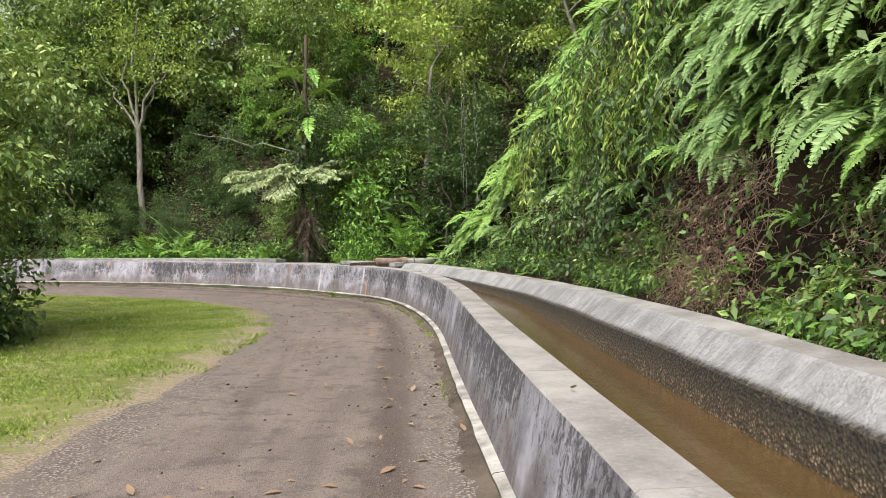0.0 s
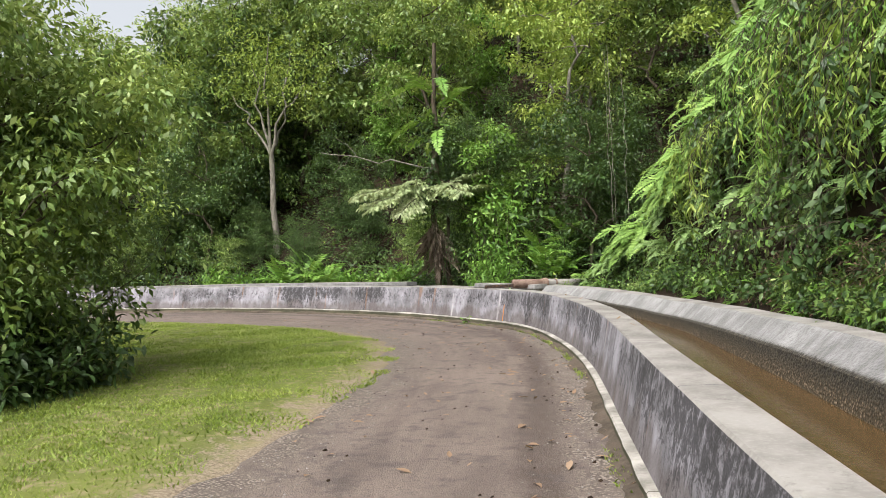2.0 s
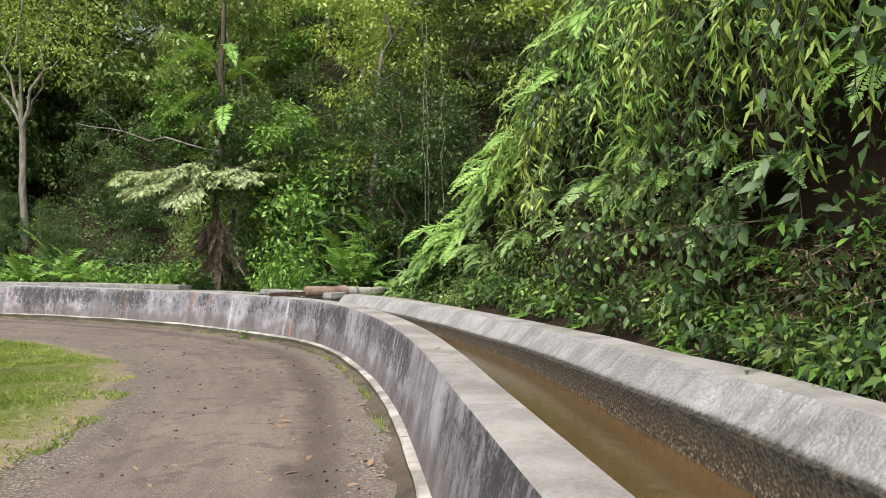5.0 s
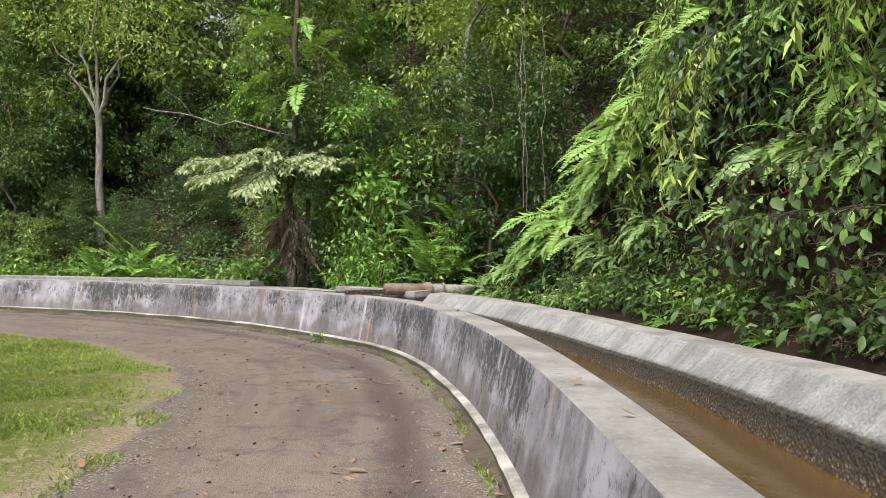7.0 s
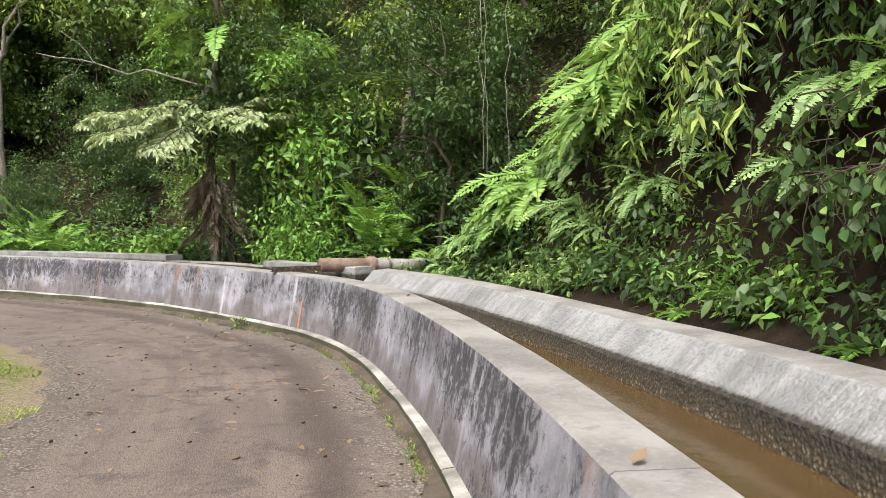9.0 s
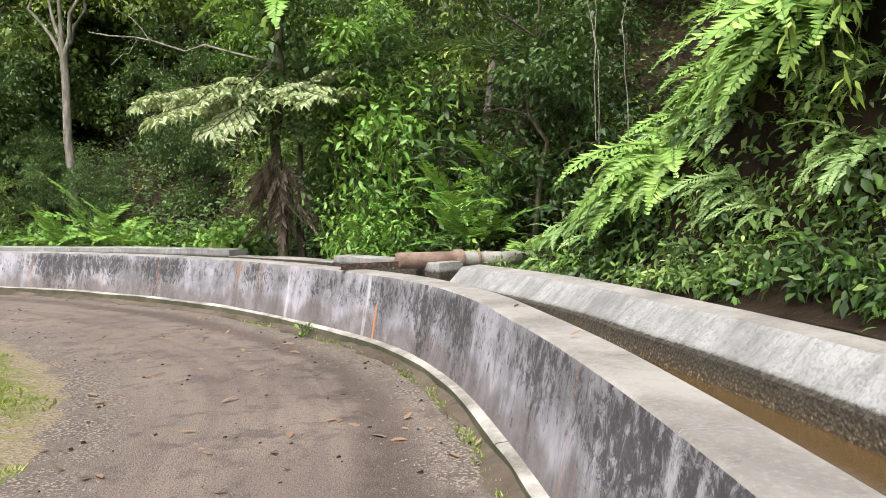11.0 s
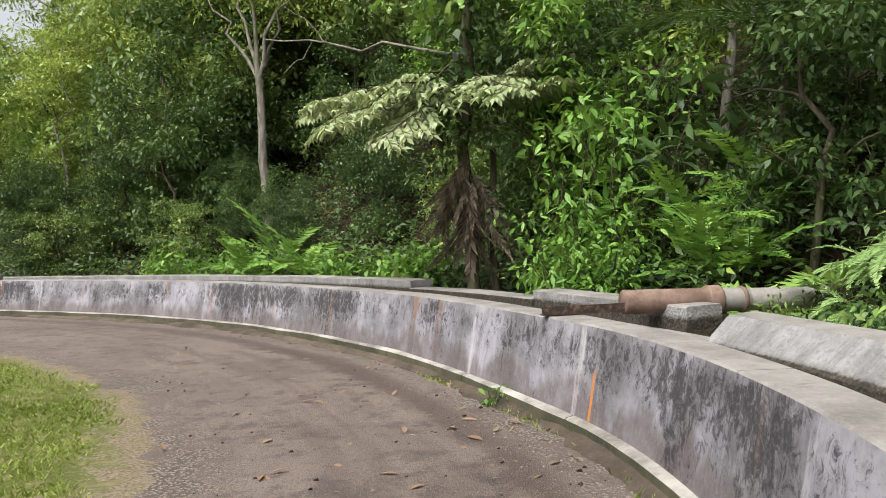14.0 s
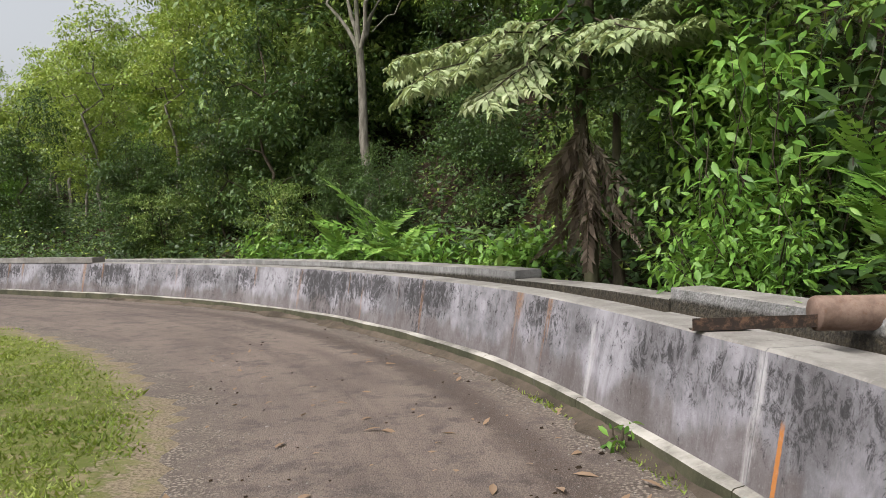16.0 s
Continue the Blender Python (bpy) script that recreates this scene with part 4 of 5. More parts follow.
def undergrowth():
    """Leaf cover of the hillside, too dense to count; its dark leaves carry painted canopy shade."""
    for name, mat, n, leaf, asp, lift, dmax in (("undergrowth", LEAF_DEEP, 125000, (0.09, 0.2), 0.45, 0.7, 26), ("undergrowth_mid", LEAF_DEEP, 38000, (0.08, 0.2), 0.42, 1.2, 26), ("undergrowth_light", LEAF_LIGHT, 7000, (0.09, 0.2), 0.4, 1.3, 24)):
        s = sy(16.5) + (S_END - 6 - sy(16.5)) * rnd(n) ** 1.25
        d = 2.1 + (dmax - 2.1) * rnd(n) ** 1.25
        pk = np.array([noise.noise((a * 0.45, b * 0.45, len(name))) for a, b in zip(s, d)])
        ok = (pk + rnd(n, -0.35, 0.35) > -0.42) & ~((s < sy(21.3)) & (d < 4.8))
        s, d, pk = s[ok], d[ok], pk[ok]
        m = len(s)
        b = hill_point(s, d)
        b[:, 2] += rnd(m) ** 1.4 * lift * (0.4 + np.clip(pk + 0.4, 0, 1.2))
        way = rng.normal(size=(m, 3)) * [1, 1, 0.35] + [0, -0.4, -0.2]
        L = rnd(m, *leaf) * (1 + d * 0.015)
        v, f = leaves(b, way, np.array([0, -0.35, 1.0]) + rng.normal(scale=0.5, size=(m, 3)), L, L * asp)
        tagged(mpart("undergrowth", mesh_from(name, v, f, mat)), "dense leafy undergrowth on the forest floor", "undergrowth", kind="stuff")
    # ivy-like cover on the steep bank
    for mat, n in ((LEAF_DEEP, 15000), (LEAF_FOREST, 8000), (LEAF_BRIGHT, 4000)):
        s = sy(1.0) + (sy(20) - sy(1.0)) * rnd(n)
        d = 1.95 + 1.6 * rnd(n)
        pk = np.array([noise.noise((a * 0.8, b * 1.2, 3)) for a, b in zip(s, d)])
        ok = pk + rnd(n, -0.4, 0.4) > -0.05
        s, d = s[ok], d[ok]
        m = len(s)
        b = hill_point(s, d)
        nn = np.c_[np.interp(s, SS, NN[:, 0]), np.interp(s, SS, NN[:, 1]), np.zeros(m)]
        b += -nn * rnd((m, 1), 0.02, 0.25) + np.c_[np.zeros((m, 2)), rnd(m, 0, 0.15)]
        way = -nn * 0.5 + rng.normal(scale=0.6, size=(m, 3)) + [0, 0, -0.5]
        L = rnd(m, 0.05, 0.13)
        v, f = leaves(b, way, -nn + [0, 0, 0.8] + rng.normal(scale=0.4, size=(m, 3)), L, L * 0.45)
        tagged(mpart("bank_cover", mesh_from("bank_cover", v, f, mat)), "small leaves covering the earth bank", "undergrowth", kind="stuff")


def forest():
    kinds = [
        tree("slender forest tree with dark green leaves", 9.5, 2.3, 1.6, (0.16, 0.31), 0.42, LEAF_FOREST, BARK_DARK, 0.12),
        tree("forest tree with deep green crown, shade put into its leaf colour", 8.0, 2.5, 1.0, (0.15, 0.28), 0.45, LEAF_DEEP, BARK_DARK, 0.10),
        tree("tall forest tree with yellowish green leaves", 11.0, 2.4, 2.6, (0.15, 0.28), 0.4, LEAF_LIGHT, BARK_PALE, 0.13),
        tree("young tree with bright green leaves", 6.5, 1.7, 0.7, (0.15, 0.28), 0.4, LEAF_BRIGHT, BARK_DARK, 0.07, 120),
        tree("bushy understorey tree smothered in leaves", 5.0, 1.9, 0.4, (0.12, 0.24), 0.45, LEAF_FOREST, BARK_DARK, 0.07),
    ]
    taken = []
    n = 0
    tries = 0
    while n < 108 and tries < 4000:
        tries += 1
        s = sy(18.5) + (S_END - 8 - sy(18.5)) * rnd() ** 1.15
        d = 3.6 + 26 * rnd() ** 1.2
        p = np.array(hp(s, d, 0.1))
        if any(np.hypot(*(p[:2] - q)) < 1.05 + 0.04 * d for q in taken):
            continue
        if np.hypot(p[0] + 2.85, p[1] - 25.7) < 1.6 or np.hypot(p[0] + 11.0, p[1] - 35.1) < 1.5:
            continue
        # a gap where the pale trunk stands free
        if p[1] < 35.2 and abs((p[0] + 10.95) * 0.92 + (p[1] - 35.0) * 0.39) < 2.5 and p[1] > 25:
            continue
        if p[1] < 35.2 and abs((p[0] + 10.95) * 0.88 + (p[1] - 35.0) * 0.475) < 2.4 and p[1] > 25:
            continue
        taken.append(p[:2])
        lightside = p[0] < -15
        k = int(rng.choice([2, 2, 3, 2, 3] if lightside else [0, 0, 1, 2, 2, 2, 3]))
        if d < 5.5:
            k = int(rng.choice([4, 1, 3, 1]))
        plant(kinds[k], p, None, rnd(None, 0.6, 0.95) * (0.85 if d < 5.5 else 1) * (0.98 if p[0] < -19 else 1))
        n += 1
    # a back row of tall trees closes the view up the slope
    for i in range(34):
        s = sy(22) + 36 * (i + rnd()) / 34
        plant(kinds[int(rng.choice([0, 2, 2, 3]))], hp(s, rnd(None, 11, 19), 0.2), None, rnd(None, 0.85, 1.1))
    # low bushes hiding the slope, mostly in dark leaves with canopy shade painted in
    for i in range(46):
        s = sy(20.5) + 24 * rnd()
        d = rnd(None, 2.6, 8.5)
        p = np.array(hp(s, d, 0.1))
        if np.hypot(p[0] + 2.85, p[1] - 25.7) < 1.3 or p[0] > -1.6 and p[1] < 25.5:
            continue
        gap = min(abs((p[0] + 10.95) * 0.92 + (p[1] - 35.0) * 0.39), abs((p[0] + 10.95) * 0.88 + (p[1] - 35.0) * 0.475)) < 2.0
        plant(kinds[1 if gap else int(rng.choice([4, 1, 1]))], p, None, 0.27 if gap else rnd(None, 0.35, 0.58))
    for x, y, k, sz in ((-12.8, 38.6, 1, 1.1), (-14.2, 40.0, 0, 1.2), (-11.6, 40.5, 4, 1.7), (-15.6, 38.4, 4, 1.5), (-16.5, 41.5, 1, 1.3), (-13.2, 43.0, 0, 1.2)):
        s, d = sd_of([(x, y)])
        plant(kinds[k], hill_point(s, d)[0] - [0, 0, 0.2], None, sz)
    # unseen crowns over the steep bank and behind the walker, added to block light
    for y, d, k, sz in ((4, 6.0, 0, 0.8), (11, 6.2, 1, 0.8), (17, 6.6, 0, 0.9), (-4, 6.5, 0, 1.0)):
        plant(kinds[k], hp(sy(y), d, 0.2), None, sz)
    # more added trees out of view, left of the lawn and behind
    for x, y, k, sz in ((-24, 4, 0, 1.2), (-25, 13, 2, 1.2), (-27, 22, 0, 1.1), (-14, -9, 1, 1.2), (-5, -16, 0, 1.1), (-21, -3, 2, 1.2)):
        plant(kinds[k], (x, y, -0.2), None, sz)
    for k in kinds:
        drop_thing(k)
    # the bushy tree at the lawn's edge
    t = tree("dense leafy tree with foliage down to the lawn", 5.4, 1.75, 0.15, (0.09, 0.17), 0.42, LEAF_FOREST, BARK_DARK, 0.08, 820, 40, limbs=26, droop=0.5)
    t.matrix_basis = pose(-7.15, 11.7, -0.1, 0, 0, 40)
    sk = shrub("dark shrubby skirt of leaves at the lawn's edge", 1.1, 0.9, (0.10, 0.18), 0.42, LEAF_DEEP, 18, 12, upright=0.3)
    for x, y, sz in ((-6.0, 11.0, 0.8), (-6.3, 10.2, 0.9), (-6.2, 11.9, 1.0), (-6.9, 10.5, 1.2), (-6.8, 12.6, 1.1)):
        plant(sk, (x, y, -0.1), None, sz)
    drop_thing(sk)
    t2 = tree("leafy tree with light green foliage beside the lawn", 7.0, 2.0, 0.5, (0.09, 0.16), 0.42, LEAF_LIGHT, BARK_DARK, 0.10, 200, 44, limbs=12)
    t2.matrix_basis = pose(-9.6, 15.0, -0.1, 0, 0, 10)


def pale_tree():
    ob = tagged(new("pale_tree"), "slim pale-barked tree forking high above the slope", "tree", "forest trees")
    x, y, z = -10.95, 35.0, float(bank(*[np.array([q]) for q in (lambda a: (a[0][0], a[1][0]))(sd_of([(-10.95, 35.0)]))])[0]) - 0.4
    pieces = [tube(crooked((0, 0, 0), (-0.1, 0, 6.2 - z), 9, 0.008), np.linspace(0.15, 0.11, 9), 9)]
    fork = np.array((-0.1, 0, 6.2 - z))
    for e in ((1.0, 0.2, 4.6), (-0.9, 0.3, 4.2), (0.15, -0.2, 5.0), (1.6, 0.1, 3.0), (-1.7, 0.2, 2.6)):
        pieces.append(tube(crooked(fork - [0, 0, 0.12], fork + e, 8, 0.06), np.linspace(0.07, 0.02, 8), 6))
    v, f = join(pieces)
    mpart("trunk", mesh_from("trunk", v, f, BARK_PALE, smooth=True), ob)
    c = fork + np.array([rng.normal(scale=1.3, size=90), rng.normal(scale=0.9, size=90), rnd(90, 1.5, 5.5)]).T
    v, f = cluster_leaves(c, 30, 0.22, (0.12, 0.22), 0.4)
    mpart("crown", mesh_from("crown", v, f, LEAF_LIGHT), ob)
    ob.location = (x, y, z)


def dead_palm_tree():
    """Dark slim trunk with dead fronds hanging at its foot and long pale feathered branches."""
    ob = tagged(new("feather_leaved_tree"), "dark slim trunk with withered brown fronds and long pale feathered leaves", "tree", "forest trees")
    v, f = join([tube(crooked((0, 0, -0.4), (0.12, 0.1, 7.5), 10, 0.015), np.linspace(0.10, 0.06, 10), 8), tube(crooked((0.28, 0.25, -0.4), (0.35, 0.2, 2.2), 6, 0.03), np.linspace(0.09, 0.05, 6), 7)])
    mpart("trunk", mesh_from("trunk", v, f, BARK_DARK, smooth=True), ob)
    dead = [frond_mesh("dead_frond", 1.5, 26, 0.2, 0.05, a, LEAF_WITHERED, angle=34) for a in (0.5, 0.8, 1.05)]
    for i in range(34):
        az = (165 + 95 * rnd()) if i % 3 else rnd(None, 280, 380)
        fr = mpart("dead_frond", dead[i % 3], ob, "withered grey-brown hanging frond")
        fr.matrix_basis = pose(0, 0, rnd(None, 1.35, 2.25), rnd(None, -90, 90), rnd(None, 46, 80), az) @ Matrix.Scale(rnd(None, 0.55, 1.15), 4)
    # flat sprays: a bough with side twigs, each set with pairs of pale leaflets
    for az, el, zz, L in ((188, 6, 3.0, 2.4), (200, -10, 3.3, 2.3), (180, 14, 2.9, 2.2), (226, -18, 3.6, 2.6), (214, -6, 3.45, 2.4), (240, -26, 3.4, 2.0), (345, 10, 3.0, 1.4), (300, -12, 3.4, 1.7), (12, 20, 3.2, 1.5)):
        bough = crooked((0, 0, 0), (L, 0, -0.12 * L), 9, 0.04)
        wood, foliage = [tube(bough, np.linspace(0.018, 0.005, 9), 5)], []
        for q in np.linspace(0.25, 1.0, 11):
            b = np.array([np.interp(q, np.linspace(0, 1, 9), bough[:, m]) for m in range(3)])
            for sg in (-1, 1):
                ln = 0.62 * (1.15 - 0.6 * q) * rnd(None, 0.8, 1.15)
                e = b + np.array([0.55 * ln, sg * 0.8 * ln, -rnd(None, 0.1, 0.5) * ln])
                wood.append(tube(crooked(b, e, 4, 0.05), np.linspace(0.005, 0.002, 4), 3))
                u = np.linspace(0.12, 1.0, 11)[:, None]
                c = np.repeat(b + (e - b) * u, 2, 0)
                w = unit(e - b)
                pr = np.array([-w[1], w[0], 0.0])
                way = w * 0.6 + pr * np.tile([[1.0], [-1.0]], (11, 1)) + rng.normal(scale=0.3, size=(22, 3)) + [0, 0, -0.45]
                foliage.append(leaves(c, way, np.array([0, 0, 1.0]) + rng.normal(scale=0.25, size=(22, 3)), rnd(22, 0.1, 0.18), rnd(22, 0.05, 0.085), 0.12, 0.2))
        at_m = pose(0.05, 0.05, zz, rnd(None, -12, 12), -el, az)
        v, f = join(wood)
        sp = mpart("bough", mesh_from("bough", v, f, BARK_DARK), ob)
        sp.matrix_basis = at_m
        v, f = join(foliage)
        mpart("spray", mesh_from("spray", v, f, LEAF_PALE), sp, "flat spray of pale green leaflets")
    green = [frond_mesh("green_frond", 1.9, 26, 0.3, 0.09, 1.0, LEAF_BRIGHT, angle=55)]
    for i in range(11):
        fr = mpart("green_frond", green[0], ob)
        fr.matrix_basis = pose(0.05, 0.05, 4.4 + 0.2 * i, rnd(None, -20, 20), -rnd(None, -5, 50), i * 137) @ Matrix.Scale(rnd(None, 0.8, 1.1), 4)
    c = np.c_[rng.normal(scale=0.2, size=(55, 2)), rnd(55, 2.2, 5.2)]
    v, f = cluster_leaves(c, 12, 0.14, (0.12, 0.24), 0.5)
    tagged(mpart("climber", mesh_from("climber", v, f, LEAF_DEEP), ob, "dark leaves climbing the trunk"), kind="stuff")
    fruit = bmesh.new()
    bmesh.ops.create_uvsphere(fruit, u_segments=10, v_segments=8, radius=0.11, matrix=Matrix.Translation((-0.16, -0.05, 4.25)) @ Matrix.Diagonal((1, 1, 1.9, 1)))
    part("fruit", fruit, LEAF_LIGHT, ob, "green oblong fruit")
    ob.location = (-2.85, 25.75, 0.45)
    bare = tagged(new("bare_branch", mesh_from("bare_branch", *join([tube(crooked((-2.8, 25.8, 4.1), (-6.6, 26.6, 4.9), 9, 0.04), np.linspace(0.028, 0.012, 9), 5), tube(crooked((-5.2, 26.3, 4.6), (-6.0, 26.2, 5.3), 6, 0.1), np.linspace(0.012, 0.005, 6), 4), tube(crooked((-5.6, 26.4, 4.7), (-6.1, 26.3, 4.2), 6, 0.1), np.linspace(0.012, 0.005, 6), 4)]), BARK_PALE)), "thin bare grey branch reaching across the forest", "branch")
    return bare


def dark_palm():
    ob = tagged(new("shadow_palm"), "dark palm with long narrow drooping fronds in deep shade", "palm")
    fr = [frond_mesh("palm_frond", 3.0, 40, 0.55, 0.035, a, LEAF_DEEP, angle=38) for a in (0.9, 1.3)]
    v, f = tube(crooked((0, 0, -0.5), (0, 0, 2.6), 6, 0.02), np.linspace(0.16, 0.12, 6), 8)
    mpart("trunk", mesh_from("trunk", v, f, BARK_DARK), ob)
    for i in range(15):
        q = mpart("palm_frond", fr[i % 2], ob)
        q.matrix_basis = pose(0, 0, 2.5, rnd(None, -25, 25), -rnd(None, 0, 65), i * 24 + rnd(None, -8, 8))
    x, y = 1.7, 26.4
    s, d = sd_of([(x, y)])
    ob.location = (x, y, float(hill_point(s, d)[0, 2]))


def special_plants():
    def z_at(x, y):
        s, d = sd_of([(x, y)])
        return float(hill_point(s, d)[0, 2]) - 0.05

    big = shrub("tall glossy bright green broad-leaved shrub behind the channel", 2.6, 0.8, (0.13, 0.22), 0.36, LEAF_BRIGHT, 13, 10, upright=0.4)
    low = shrub("dense light green leafy shrub at the wall", 1.35, 0.75, (0.09, 0.16), 0.36, LEAF_BRIGHT, 16, 12, upright=0.4)
    dark = shrub("dark shrub with large drooping leaves", 2.7, 0.6, (0.22, 0.34), 0.38, LEAF_DEEP, 8, 6, upright=0.6)
    for ob, x, y, sz in ((big, -0.95, 24.9, 1.05), (big, -0.3, 25.6, 1.15), (low, -1.35, 24.3, 1.0), (low, -0.75, 23.9, 0.95), (dark, -0.1, 25.0, 1.05), (low, -1.0, 24.9, 1.1), (dark, 0.9, 25.3, 1.0)):
        plant(ob, (x, y, z_at(x, y)), None, sz)
    for q in (big, low, dark):
        drop_thing(q)
    pin = [frond_mesh("feather_leaf", 0.95, 15, 0.2, 0.06, a, LEAF_BRIGHT, angle=62) for a in (0.7, 1.1)]
    f1 = fern(pin, 13, 360, "shrub with bright feathered leaves behind the pipe", (20, 70), "feather_shrub", "feather_leaf")
    for x, y, sz, up in ((0.35, 23.3, 1.0, 0.9), (0.75, 23.6, 1.1, 0.5), (0.2, 23.7, 1.0, 1.3), (0.9, 24.1, 1.1, 1.2), (-8.2, 30.2, 1.6, 0.4), (-9.3, 30.7, 1.5, 0.2), (-7.3, 29.6, 1.4, 0.3)):
        stalk = plant(f1, (x, y, z_at(x, y) + 0.02), None, sz)
        for c in stalk.children:
            c.matrix_basis = pose(0, 0, up * rnd(None, 0.3, 1.1)) @ c.matrix_basis
        v, f = tube(crooked((0, 0, -0.2), (0, 0, up * 1.1), 5, 0.02), np.linspace(0.02, 0.01, 5), 5)
        mpart("stem", mesh_from("stem", v, f, BARK_DARK), stalk)
    drop_thing(f1)
    pin2 = [frond_mesh("fan_leaf", 0.75, 9, 0.3, 0.07, a, LEAF_FERN, angle=30) for a in (0.9, 1.4)]
    f2 = fern(pin2, 9, 300, "low bright plant with long pointed leaflets by the slab", (25, 60), "fan_plant", "fan_leaf")
    for x, y, sz in ((0.0, 22.5, 1.1), (0.3, 22.4, 0.9), (0.75, 22.2, 0.9), (1.3, 21.8, 0.85)):
        plant(f2, (x, y, z_at(x, y)), None, sz)
    drop_thing(f2)
    # bright low plants along the long wall
    lw = shrub("bright yellow-green seedlings beside the far wall", 0.7, 0.6, (0.12, 0.22), 0.4, LEAF_BRIGHT, 10, 8, upright=0.3)
    for i in range(12):
        s = sy(25.5) + i * 0.9 + rnd()
        plant(lw, hp(s, rnd(None, 1.9, 3.0)), None, rnd(None, 0.7, 1.3))
    drop_thing(lw)
    # hanging vines
    for x, y, z0, z1 in ((1.85, 20.3, 2.1, 6.0), (1.95, 20.6, 1.9, 6.2), (2.2, 20.2, 1.7, 6.0)):
        v, f = tube(crooked((x, y, z0), (x - 0.05, y, z1), 16, 0.012), np.full(16, 0.006), 5)
        tagged(mpart("hanging_vine", mesh_from("hanging_vine", v, f, BARK_PALE)), "thin pale vine hanging straight from the trees", "vine", "hanging vines")


def pipe_and_beam():
    ob = tagged(new("rusty_pipe"), "thick rusty iron pipe with a collar lying across the channel wall", "pipe")
    a, b = Vector((-0.50, 21.12, 0.71)), Vector((1.35, 21.95, 0.65))
    m = look(a, b)

    def ring(name, z0, z1, r0, r1, mat, label="", inner=None):
        prof = [(r0 * 0.96, z0), (r0, z0 + 0.012), (r1, z1 - 0.012), (r1 * 0.97, z1)]
        if inner:
            prof = [(inner, z0 + 0.3), (inner, z0)] + prof
        n = 28
        v = np.array([(r * math.cos(t), r * math.sin(t), -z) for r, z in prof for t in np.linspace(0, 2 * np.pi, n, endpoint=False)])
        k = len(prof)
        f = [(i * n + j, i * n + (j + 1) % n, (i + 1) * n + (j + 1) % n, (i + 1) * n + j) for i in range(k - 1) for j in range(n)]
        f.append(tuple(range((k - 1) * n, k * n)))
        f.append(tuple(range(n))[::-1])
        q = mpart(name, mesh_from(name, v, f, mat, smooth=True), ob, label)
        q.matrix_basis = m
        return q

    L = (b - a).length
    ring("tube", 0.0, 0.78, 0.106, 0.11, RUST)
    ring("collar", 0.775, 0.90, 0.132, 0.135, RUST, "raised rusty collar")
    ring("grey_tube", 0.895, 1.17, 0.108, 0.106, TOP, "grey worn end of the pipe")
    ring("band", 1.10, 1.14, 0.118, 0.118, RUST)
    ring("buried_tube", 1.165, L, 0.10, 0.10, TOP)
    beam = tagged(new("steel_angle"), "dark rusted steel angle bar laid over the channel", "beam")
    p, q = Vector((-1.17, 20.82, 0.0)), Vector((0.15, 21.32, 0.0))
    w = (q - p).normalized()
    n = Vector((-w.y, w.x, 0))
    prof = [(0, 0), (0.09, 0), (0.09, 0.008), (0.008, 0.008), (0.008, 0.075), (0, 0.075)]
    v = [c + n * u + Vector((0, 0, z + 0.632)) for c in (p, q) for u, z in prof]
    f = [(i, (i + 1) % 6, 6 + (i + 1) % 6, 6 + i) for i in range(6)] + [(5, 4, 3, 2, 1, 0), (6, 7, 8, 9, 10, 11)]
    mpart("angle_bar", mesh_from("angle_bar", np.array(v), f, DARKRUST), beam)
    # prop under the collar
    bm = bmesh.new()
    bmesh.ops.create_cube(bm, size=1, matrix=Matrix.Translation((0.33, 21.5, 0.28)) @ Matrix.Rotation(0.4, 4, "Z") @ Matrix.Diagonal((0.12, 0.14, 0.6, 1)))
    bmesh.ops.bevel(bm, geom=bm.edges[:], offset=0.02, segments=2, affect="EDGES")
    tagged(part("concrete_prop", bm, MOSSY), "dark mossy concrete block under the pipe", "block")


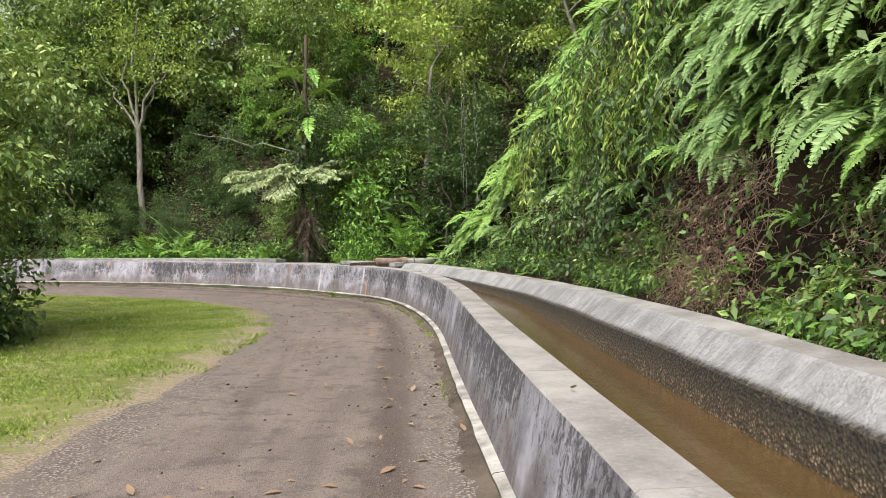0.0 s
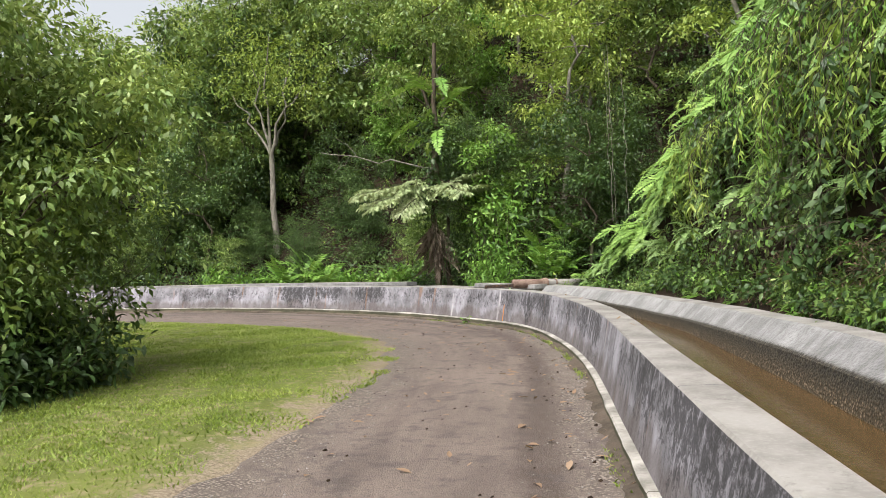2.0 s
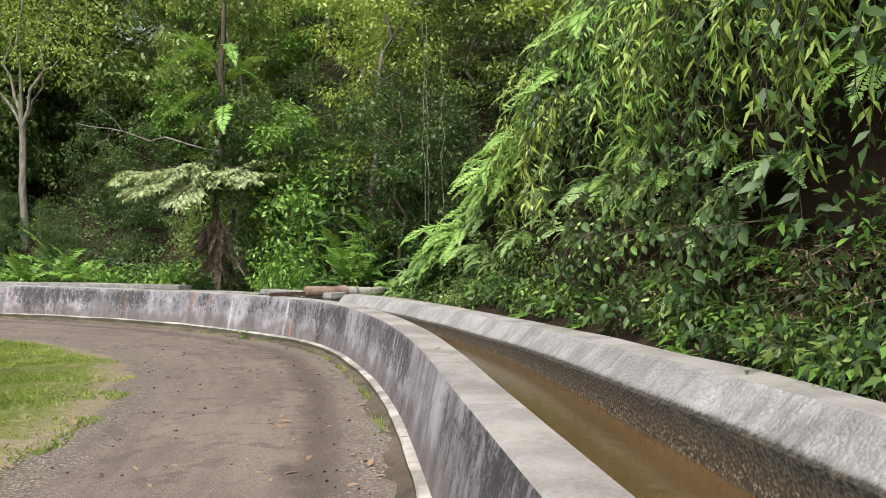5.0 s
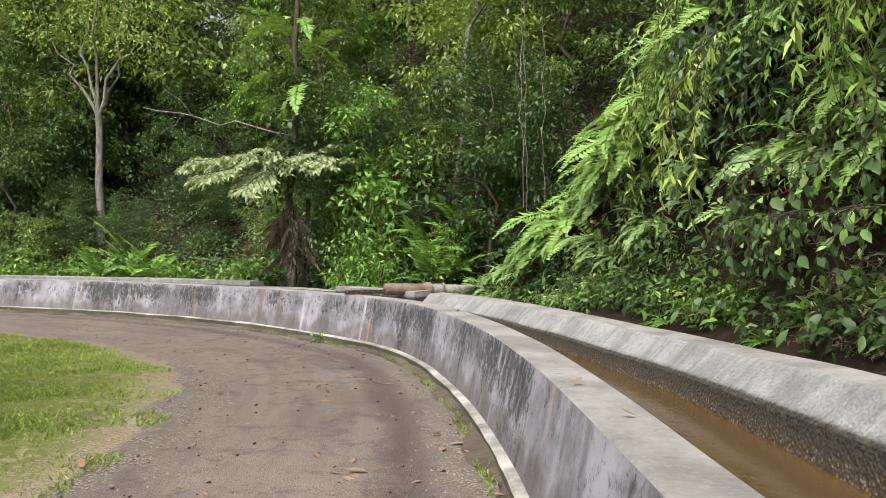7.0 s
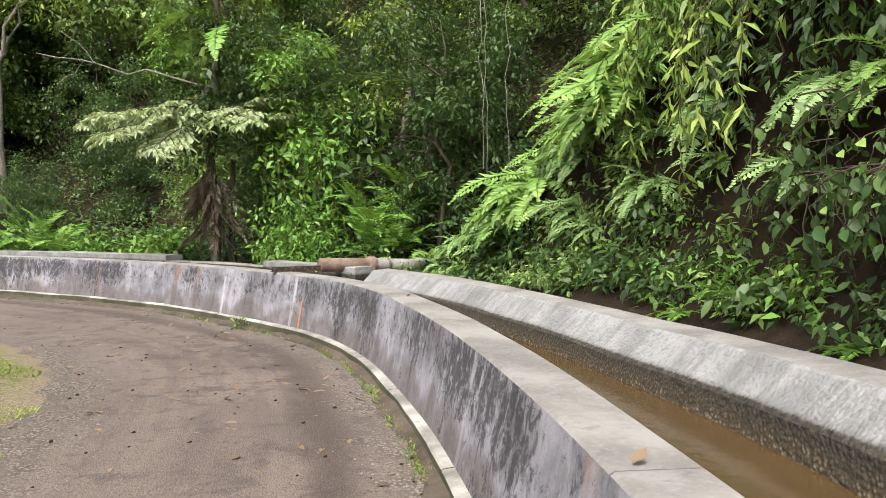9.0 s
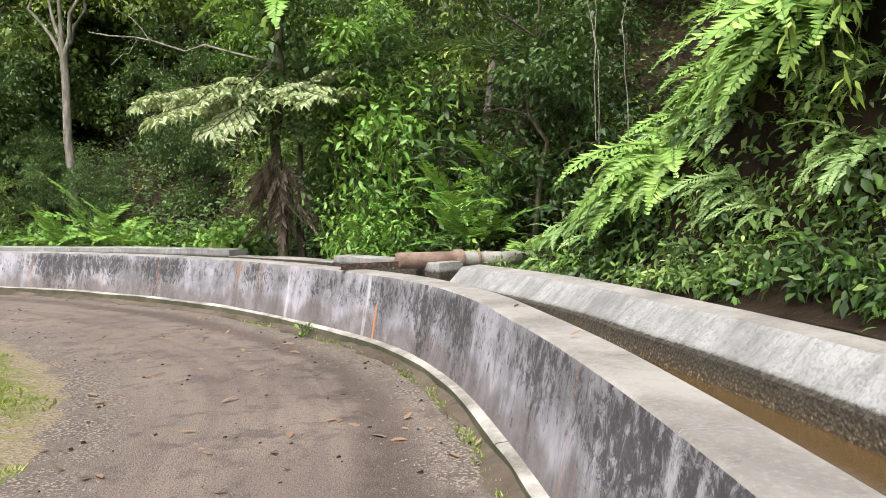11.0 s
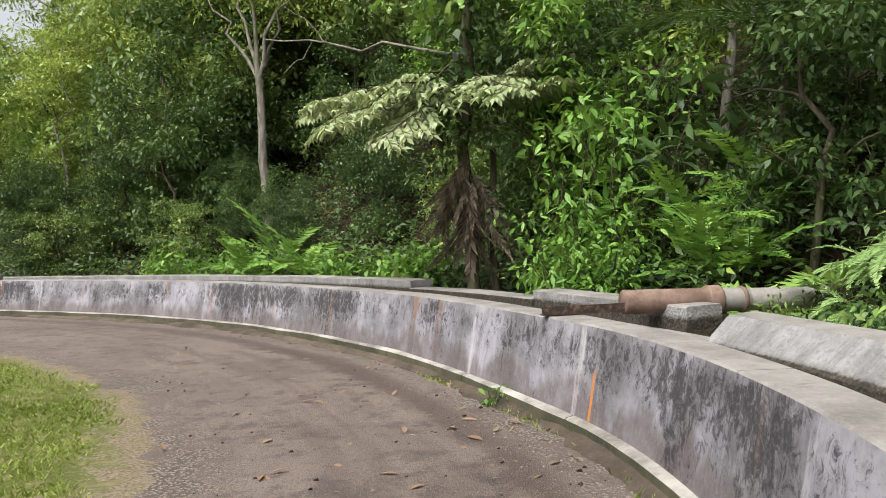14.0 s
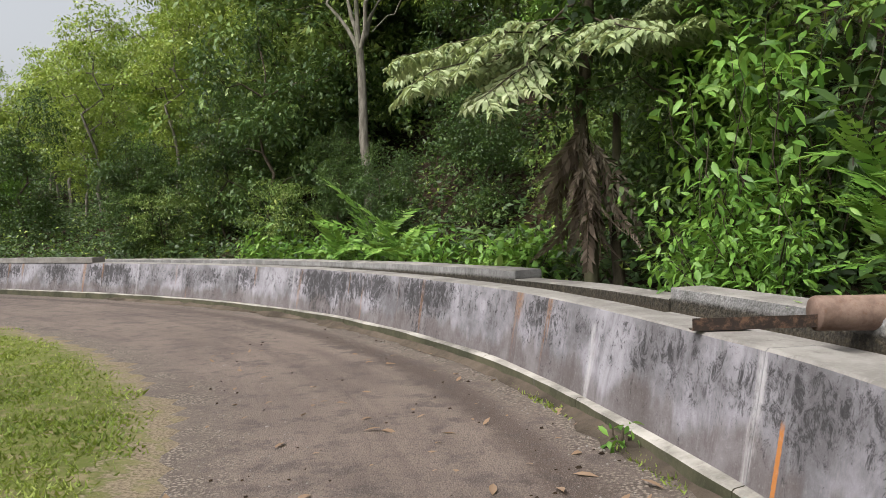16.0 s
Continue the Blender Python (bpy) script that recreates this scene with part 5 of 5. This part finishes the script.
def litter():
    k = [mesh_from("fallen_leaf", *big_leaves(np.zeros((1, 3)), np.array([[1.0, 0, 0.15]]), np.array([[0, 0, 1.0]]), [L], [L * w], dr), LEAF_DRY) for L, w, dr in ((0.11, 0.45, 0.3), (0.08, 0.5, -0.2), (0.13, 0.35, 0.15), (0.06, 0.6, 0.4))]
    for i in range(330):
        y = rnd(None, 3.0, 26)
        s = sy(y)
        d = -0.26 - 2.9 * rnd() ** (1.9 if y < 16 else 1.4)
        p = at(s, d)
        ob = new("fallen_leaf", k[i % 4])
        ob.matrix_basis = pose(p[0], p[1], float(ground_z(s)) + 0.015, rnd(None, -12, 12), rnd(None, -12, 8), rnd(None, 0, 360)) @ Matrix.Scale(rnd(None, 0.45, 1.3), 4)
        tagged(ob, "dry curled leaf lying on the drive", "leaf", "fallen leaves")
    for y, d in ((10.75, 0.2), (11.6, 0.08), (4.2, 0.16), (15.6, 0.12), (16.9, 0.14)):
        p = at(sy(y), d)
        ob = new("fallen_leaf", k[1])
        ob.matrix_basis = pose(p[0], p[1], 0.632, 3, -4, rnd(None, 0, 360))
        tagged(ob, "orange-brown leaf lying on the channel wall", "leaf", "fallen leaves")
    # grit along the wall
    n = 5200
    y = rnd(n, 2, 27)
    s = np.array([sy(q) for q in y])
    d = np.where(rnd(n) < 0.6, -0.23 - 0.75 * rnd(n) ** 1.6, -2.3 - 0.9 * rnd(n))
    p = at(s, d)
    r = 0.003 + 0.009 * rnd(n) ** 3
    z = ground_z(s) + 0.006
    v = np.stack([np.c_[p[:, 0] + a * r * rnd(n, 0.7, 1.3), p[:, 1] + b * r * rnd(n, 0.7, 1.3), z + c * r] for a, b, c in ((1, 0, 0), (0, 1, 0), (-1, 0, 0), (0, -1, 0), (0.1, 0.1, 1))], 1).reshape(-1, 3)
    o = np.arange(n)[:, None, None] * 5
    f = (o + np.array([[0, 1, 4], [1, 2, 4], [2, 3, 4], [3, 0, 4]])[None]).reshape(-1, 3)
    tagged(mpart("gravel", mesh_from("gravel", v, f, TOP)), "loose grit along the edges of the drive", "gravel", kind="stuff")
    # dark clods, nuts and pebbles scattered on the asphalt
    n = 520
    y = rnd(n, 2.5, 27)
    s = np.array([sy(q) for q in y])
    d = -0.3 - 2.7 * rnd(n) ** 1.5
    p = at(s, d)
    r = 0.005 + 0.016 * rnd(n) ** 2.5
    z = ground_z(s) + 0.008
    v = np.stack([np.c_[p[:, 0] + a * r * rnd(n, 0.6, 1.5), p[:, 1] + b * r * rnd(n, 0.6, 1.5), z + c * r] for a, b, c in ((1, 0, 0), (0, 1, 0), (-1, 0, 0), (0, -1, 0), (0.5, 0.4, 0.8), (-0.4, -0.5, 0.7))], 1).reshape(-1, 3)
    o = np.arange(n)[:, None, None] * 6
    f = (o + np.array([[0, 1, 4], [1, 2, 4], [2, 5, 4], [2, 3, 5], [3, 0, 5], [0, 4, 5]])[None]).reshape(-1, 3)
    tagged(mpart("clods", mesh_from("clods", v, f, SOIL)), "dark clods and seed husks strewn on the asphalt", "debris", kind="stuff")
    # moss and weed tufts in the joint below the footing
    n = 1300
    c = np.array([12.6, 14.2, 15.3, 16.4, 17.6, 18.6, 21.0, 8.0, 22.5])[rng.integers(0, 9, n)]
    s = np.array([sy(q) for q in c + rng.normal(scale=0.28, size=n)])
    p = at(s, -0.24 - 0.12 * rnd(n))
    b = np.c_[p, ground_z(s)]
    L = rnd(n, 0.02, 0.06)
    v, f = leaves(b, rng.normal(size=(n, 3)) * [0.7, 0.7, 0.3] + [0, 0, 0.8], rng.normal(size=(n, 3)), L, L * 0.25)
    tagged(mpart("weeds", mesh_from("weeds", v, f, GRASS)), "low green tufts along the wall's foot", "weeds", kind="stuff")
    wd = shrub("small green weed growing at the wall's foot", 0.13, 0.08, (0.06, 0.10), 0.5, LEAF_BRIGHT, 4, 2, "weed_plant")
    p = at(sy(21.35), -0.27)
    wd.matrix_basis = pose(p[0], p[1], float(ground_z(sy(21.35))) + 0.01)


def far_ridge():
    """Wooded ridge in the distance."""
    u, w = np.meshgrid(np.linspace(-1, 1, 50), np.linspace(0, 1, 22), indexing="ij")
    x, y = -150 + 150 * u - 60 * w, 135 + 60 * u + 90 * w
    z = -1 + 46 * w * (1 - 0.25 * (u + 0.2) ** 2) + bumps(x, y, 0.06, 4.0) * w
    n, k = u.shape
    i, j = np.meshgrid(np.arange(n - 1), np.arange(k - 1), indexing="ij")
    f = np.stack([i * k + j, i * k + j + 1, (i + 1) * k + j + 1, (i + 1) * k + j], -1).reshape(-1, 4)
    tagged(mpart("far_hill", mesh_from("far_hill", np.stack([x, y, z], -1).reshape(-1, 3), f, SOIL, smooth=True)), "wooded hill in the distance", "hill", kind="structure")
    m = 2600
    a, b = rnd(m, -1, 1), rnd(m) ** 0.8
    cx, cy = -150 + 150 * a - 60 * b, 135 + 60 * a + 90 * b
    cz = -1 + 46 * b * (1 - 0.25 * (a + 0.2) ** 2) + rnd(m, 1, 7)
    v, f = cluster_leaves(np.c_[cx, cy, cz], 16, 1.4, (0.9, 1.9), 0.6)
    tagged(mpart("far_woods", mesh_from("far_woods", v, f, LEAF_LIGHT)), "distant tree crowns on the hill", "woods", kind="stuff")


undergrowth()
forest()
pale_tree()
dead_palm_tree()
dark_palm()
special_plants()
bank_ferns()
bank_creepers()
bank_shrubs()
dry_roots()
far_ridge()
pipe_and_beam()
litter()
build_grass()
